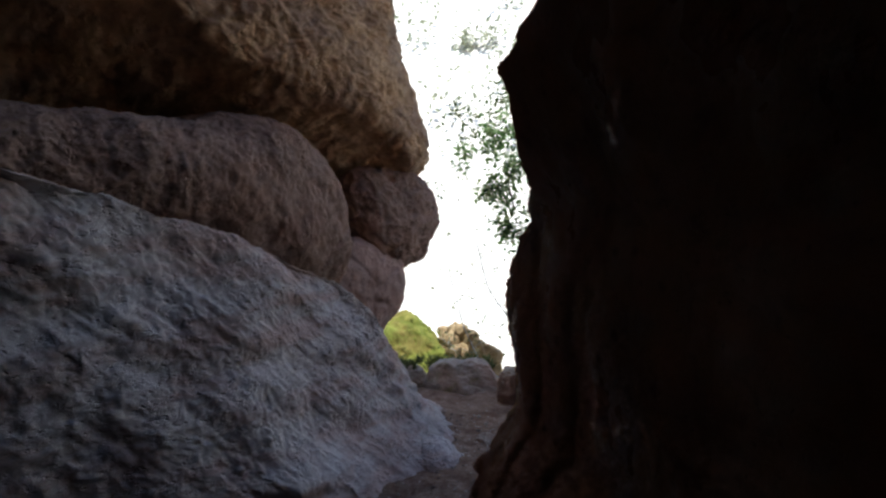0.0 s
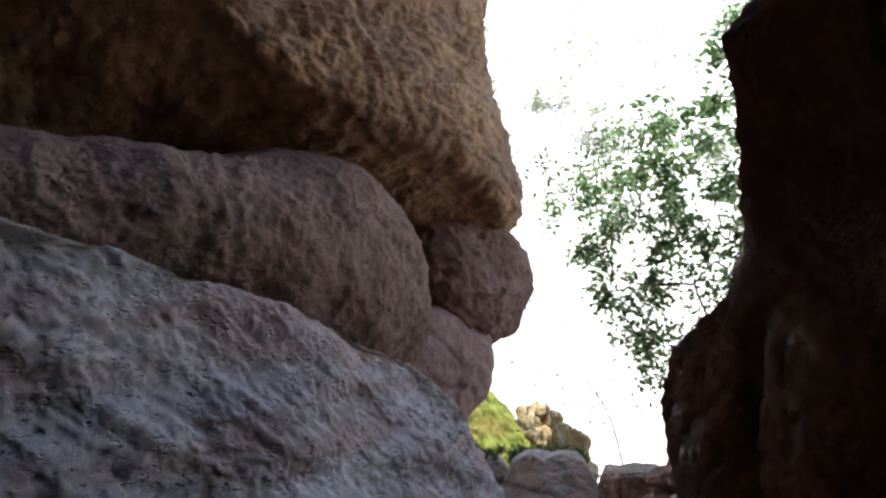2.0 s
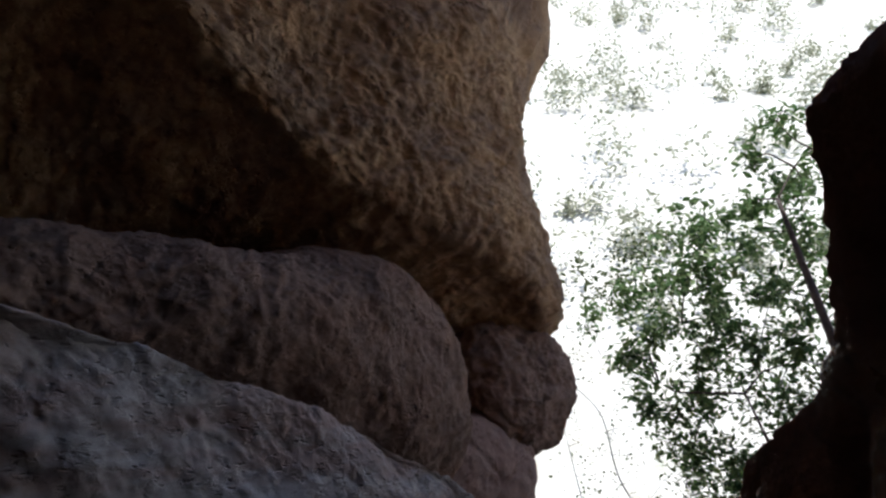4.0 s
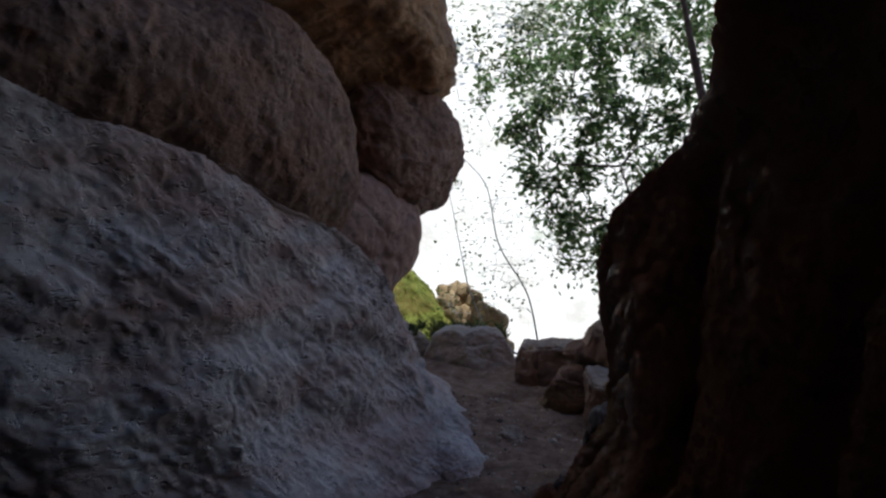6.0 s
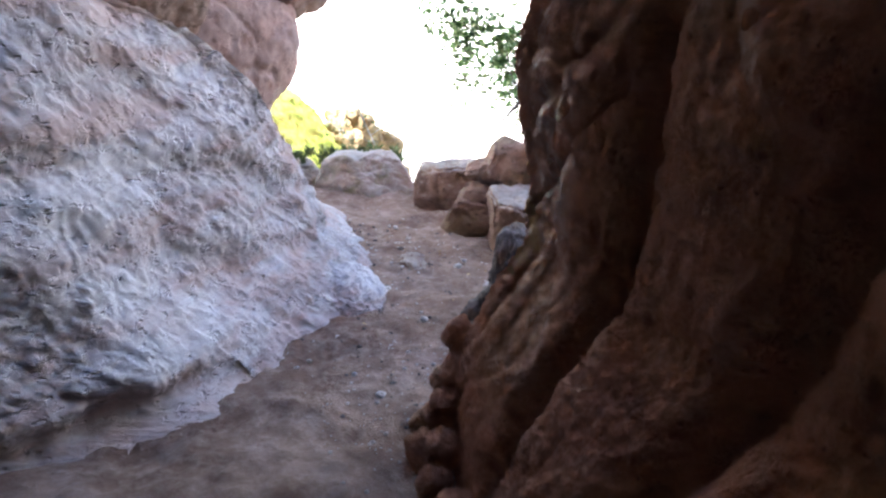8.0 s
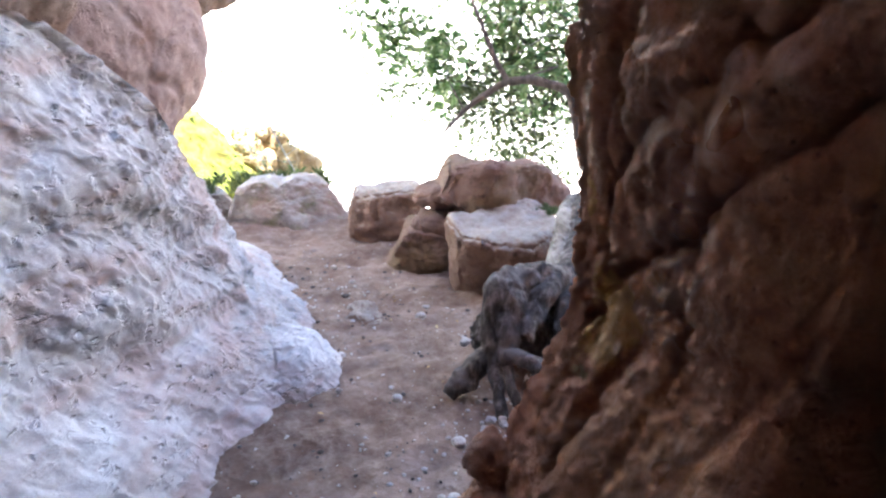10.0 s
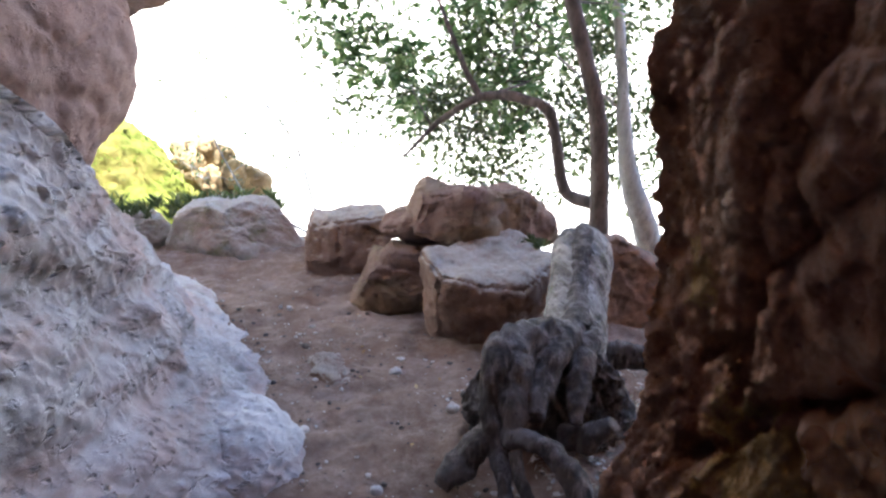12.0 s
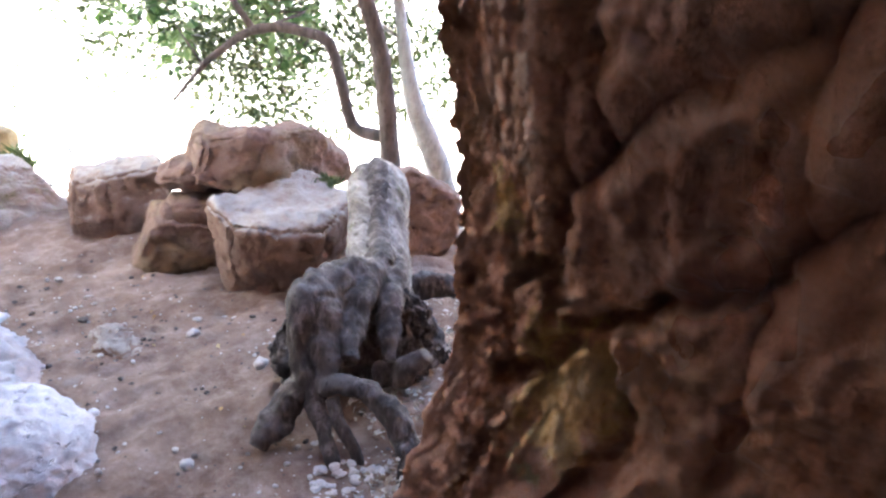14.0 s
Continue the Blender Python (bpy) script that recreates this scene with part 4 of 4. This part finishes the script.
tree("pale-barked tree with sparse yellowish-green leaves", 5,
     [(4.5, 9.2, -1.9, 0.15), (4.1, 8.9, -0.6, 0.13), (3.75, 8.7, 0.0, 0.115), (3.5, 8.62, 0.36, 0.095), (3.40, 8.62, 0.7, 0.065), (3.38, 8.7, 1.3, 0.05), (3.34, 8.9, 2.2, 0.042), (3.3, 9.2, 3.4, 0.03)],
     [((3.1, 9.6, 2.0), (1.1, 0.7, 0.9), 70), ((2.4, 10.4, 1.5), (1.6, 0.6, 0.9), 80), ((4.2, 9.4, 1.3), (1.0, 0.7, 1.3), 100), ((3.2, 9.9, 0.6), (1.3, 0.6, 0.7), 60), ((2.7, 10.2, 0.9), (1.1, 0.6, 0.7), 80), ((1.6, 10.6, 3.4), (1.6, 0.5, 1.2), 40)],
     PALELEAF, 0.04, 40, 0.13, bark=PALEBARK)
# pale bark colour stands in for glare washing out the sapling
tree("thin leaning sapling, nearly bare, over the drop", 9,
     [(1.9, 11.0, -2.3, 0.025), (1.3, 11.1, -0.6, 0.014), (1.02, 10.9, 0.5, 0.011), (0.58, 11.1, 1.1, 0.010), (0.40, 10.9, 1.95, 0.008), (-0.1, 11.1, 2.4, 0.006), (-0.35, 11.0, 3.1, 0.004)],
     [((0.2, 11.0, 2.2), (0.9, 0.5, 1.2), 60), ((0.7, 11.2, 0.9), (0.7, 0.5, 0.9), 40), ((0.2, 11.0, 0.5), (0.5, 0.4, 0.6), 26)],
     PALELEAF, 0.028, 6, 0.07, bark=PALEBARK,
     limbs=[[(1.3, 11.1, -0.6, 0.016), (0.5, 11.0, -0.1, 0.012), (0.21, 11.0, 0.52, 0.009), (0.04, 11.0, 1.21, 0.007), (-0.1, 11.0, 1.8, 0.004)]], twig=0.005)
# ---- beyond the path ----
def far_rock(label, mat, where, outline, depth, salt, cat="rock"):
    tagged(new("boulder", rock_mesh("boulder", where, outline=outline, depth=depth, back=1.0, material=mat, level=6, square=2.4, facets=6, amp=0.08, scale=1.6, salt=salt, chips=1.5, pits=0.03, grit=0.02, **FACING)), label, cat)


far_rock("sunlit rock covered in bright green moss", MOSSY, (-0.70, 11.9, -0.6), [(-0.9, 0.9), (-0.4, 1.25), (0.1, 1.27), (0.4, 1.16), (0.56, 0.9), (0.62, -1.4), (-0.9, -1.4)], 0.5, 81)

pile = thing("stone_pile", "pile of tan sunlit stones beside a mossy rock", "stone pile", at=(0.2, 11.7, -1.2))
heap = np.random.default_rng(4)
stones = []
level = 0.08
while level < 1.72:
    reach = np.interp(level, [0.0, 1.06, 1.32, 1.75], [0.75, 0.44, 0.18, -0.02])
    x = -0.36
    while x < reach:
        r = heap.uniform(0.11, 0.24) * (0.8 if level > 1.2 else 1.0)
        stones.append((x + r * 0.6, level + heap.uniform(-0.05, 0.05), r))
        x += r * 1.25
    level += heap.uniform(0.13, 0.2)
for n, (x, z, r) in enumerate(stones):
    ring = [(r * math.cos(a) * heap.uniform(0.85, 1.2), r * math.sin(a) * heap.uniform(0.55, 1.1)) for a in np.arange(0, 6.2, 0.8)]
    part("stone", rock_mesh("stone", (x, heap.uniform(-0.12, 0.12), z), outline=ring, depth=r * 0.8, material=TAN, level=4, square=4.0, facets=16, amp=0.03, scale=5, salt=n + 90, chips=1.2, **FACING), pile)

# ---- grit, litter and green ----
SCATTER = np.random.default_rng(31)


def spread_over(count, cx, cy, rx, ry):
    a, r = SCATTER.uniform(0, 2 * np.pi, count), np.sqrt(SCATTER.uniform(0, 1, count))
    x, y = cx + rx * r * np.cos(a), cy + ry * r * np.sin(a)
    return np.stack([x, y, ground_height(x[None], y[None])[0]], 1)


def gravel(name, label, places, sizes, material):
    """Many small broken stones in one mesh."""
    dirs, faces = ball(2)
    vs, fs = [], []
    for n, (p, r) in enumerate(zip(places, sizes)):
        shape = SCATTER.uniform(0.6, 1.3, 3) * (1, 1, 0.6) * r
        q = dirs * shape
        for _ in range(4):
            ax = SCATTER.normal(size=3)
            ax /= np.linalg.norm(ax)
            o = q @ ax
            q = q - np.outer(np.maximum(o - o.max() * 0.7, 0), ax)
        vs.append(q + p + (0, 0, shape[2] * 0.35))
        fs.append(faces + n * len(dirs))
    tagged(new(name, mesh_of(name, np.concatenate(vs), np.concatenate(fs), material, smooth=False)), label, "gravel", kind="stuff")


pebbles = np.concatenate([spread_over(420, 0.25, 5.6, 0.75, 1.6), spread_over(140, 0.55, 5.15, 0.3, 0.35), spread_over(160, 0.1, 4.5, 0.45, 0.6), spread_over(150, 0.4, 7.4, 0.5, 1.1)])
gravel("gravel", "scattered pale grit and pebbles on the earth path", pebbles, SCATTER.gamma(1.6, 0.0026, len(pebbles)) + 0.0015, PEBBLE)
near_root = spread_over(60, 0.62, 5.12, 0.16, 0.16)
gravel("gravel", "pale pebbles gathered among the roots", near_root, SCATTER.uniform(0.008, 0.024, len(near_root)), PEBBLE)
dark_bits = spread_over(520, 0.3, 5.9, 0.7, 1.9)
gravel("gravel", "dark crumbs of earth on the path", dark_bits, SCATTER.gamma(2.0, 0.0025, len(dark_bits)) + 0.0015, ROOT)
for x, y, r in ((0.72, 5.95, 0.035), (0.42, 5.15, 0.03), (0.5, 5.02, 0.04), (0.28, 5.55, 0.02), (0.12, 6.0, 0.022), (0.62, 6.4, 0.03), (0.3, 4.85, 0.025), (-0.02, 4.75, 0.022), (0.85, 5.75, 0.025)):
    ring = [(r * math.cos(a) * SCATTER.uniform(0.8, 1.3), r * math.sin(a) * SCATTER.uniform(0.4, 0.7)) for a in np.arange(0, 6.2, 0.9)]
    tagged(new("stone", rock_mesh("stone", (x, y, float(ground_height(np.array([[x]]), np.array([[y]]))[0, 0]) + r * 0.3), outline=ring, depth=r, material=PEBBLE, level=3, facets=6, amp=0.004, scale=20, salt=int(r * 900), **FACING)), "small pale loose stone on the path", "stone", "loose stones on the path")

litter = np.concatenate([spread_over(900, 1.25, 5.35, 0.45, 0.38), spread_over(260, 0.75, 4.95, 0.2, 0.2), spread_over(200, 1.6, 5.9, 0.3, 0.4)])
litter[:, 2] += SCATTER.uniform(0.0, 0.06, len(litter))
tagged(new("leaf_litter", leaves_mesh("leaf_litter", litter, 0.016, DRYLEAF, SCATTER, droop=0.0)), "dry pale fallen leaves between trunk and wall", "leaf litter", kind="stuff")

fallen = spread_over(16, 0.4, 6.0, 0.55, 1.5)
fallen[:, 2] += 0.006
tagged(new("leaf_litter", leaves_mesh("leaf_litter", fallen, 0.013, BROWNLEAF, SCATTER, droop=0.0)), "single yellow-brown leaves lying on the path", "leaf litter", kind="stuff")


def tufts(name, label, places, high, material, per=14):
    """Tufts of narrow blades."""
    p = np.repeat(places, per, 0)
    k = len(p)
    yaw, lean = SCATTER.uniform(0, 2 * np.pi, k), SCATTER.uniform(0.1, 0.7, k)
    h = high * SCATTER.uniform(0.4, 1.2, k)
    d = np.stack([np.cos(yaw) * lean, np.sin(yaw) * lean, np.ones(k)], 1)
    side = np.stack([-np.sin(yaw), np.cos(yaw), 0 * yaw], 1) * (0.03 * high + 0.0015)
    root = p + SCATTER.normal(0, high * 0.15, (k, 3)) * (1, 1, 0)
    v = np.stack([root - side, root + side, root + d * h[:, None] * 0.6 + side * 0.6, root + d * h[:, None] + np.stack([np.cos(yaw), np.sin(yaw), -0.4 + 0 * yaw], 1) * (h * 0.25)[:, None]], 1).reshape(-1, 3)
    tagged(new(name, mesh_of(name, v, (np.arange(k)[:, None] * 4 + np.arange(4)), material, smooth=False)), label, "grass", kind="stuff")


moss_spots = np.concatenate([np.c_[SCATTER.uniform(-1.5, -0.2, 160), SCATTER.uniform(11.0, 11.5, 160), SCATTER.uniform(-0.9, -0.5, 160)], ])
tufts("grass", "bright green grass below a mossy rock", moss_spots, 0.12, MOSSLEAF)
fuzz = np.c_[SCATTER.uniform(-1.3, -0.15, 220), SCATTER.uniform(11.40, 11.5, 220), SCATTER.uniform(-0.7, 0.45, 220)]
tufts("grass", "bright moss and ferns hanging on a sunlit rock", fuzz, 0.035, MOSSLEAF)
tufts("grass", "short grass growing over a pale boulder", np.c_[SCATTER.uniform(-0.7, 0.6, 90), SCATTER.uniform(9.0, 9.2, 90), SCATTER.uniform(0.18, 0.32, 90)], 0.09, PALELEAF)
tufts("grass", "small green tufts on a boulder's edge", np.c_[SCATTER.uniform(1.5, 1.68, 14), SCATTER.uniform(6.85, 7.0, 14), SCATTER.uniform(0.38, 0.41, 14)], 0.05, PALELEAF)

# woods on the slope across the valley
far_rng = np.random.default_rng(77)
bush = np.stack([far_rng.uniform(-14, 24, 190), far_rng.uniform(24, 62, 190)], 1)
bz = ground_height(bush[:, :1], bush[:, 1:])[:, 0]
size = far_rng.uniform(0.5, 1.8, 190)
cloud = np.repeat(np.c_[bush, bz + size * 0.8], 130, 0) + far_rng.normal(0, 0.42, (190 * 130, 3)) * np.repeat(size, 130)[:, None] * (1, 1, 1.2)
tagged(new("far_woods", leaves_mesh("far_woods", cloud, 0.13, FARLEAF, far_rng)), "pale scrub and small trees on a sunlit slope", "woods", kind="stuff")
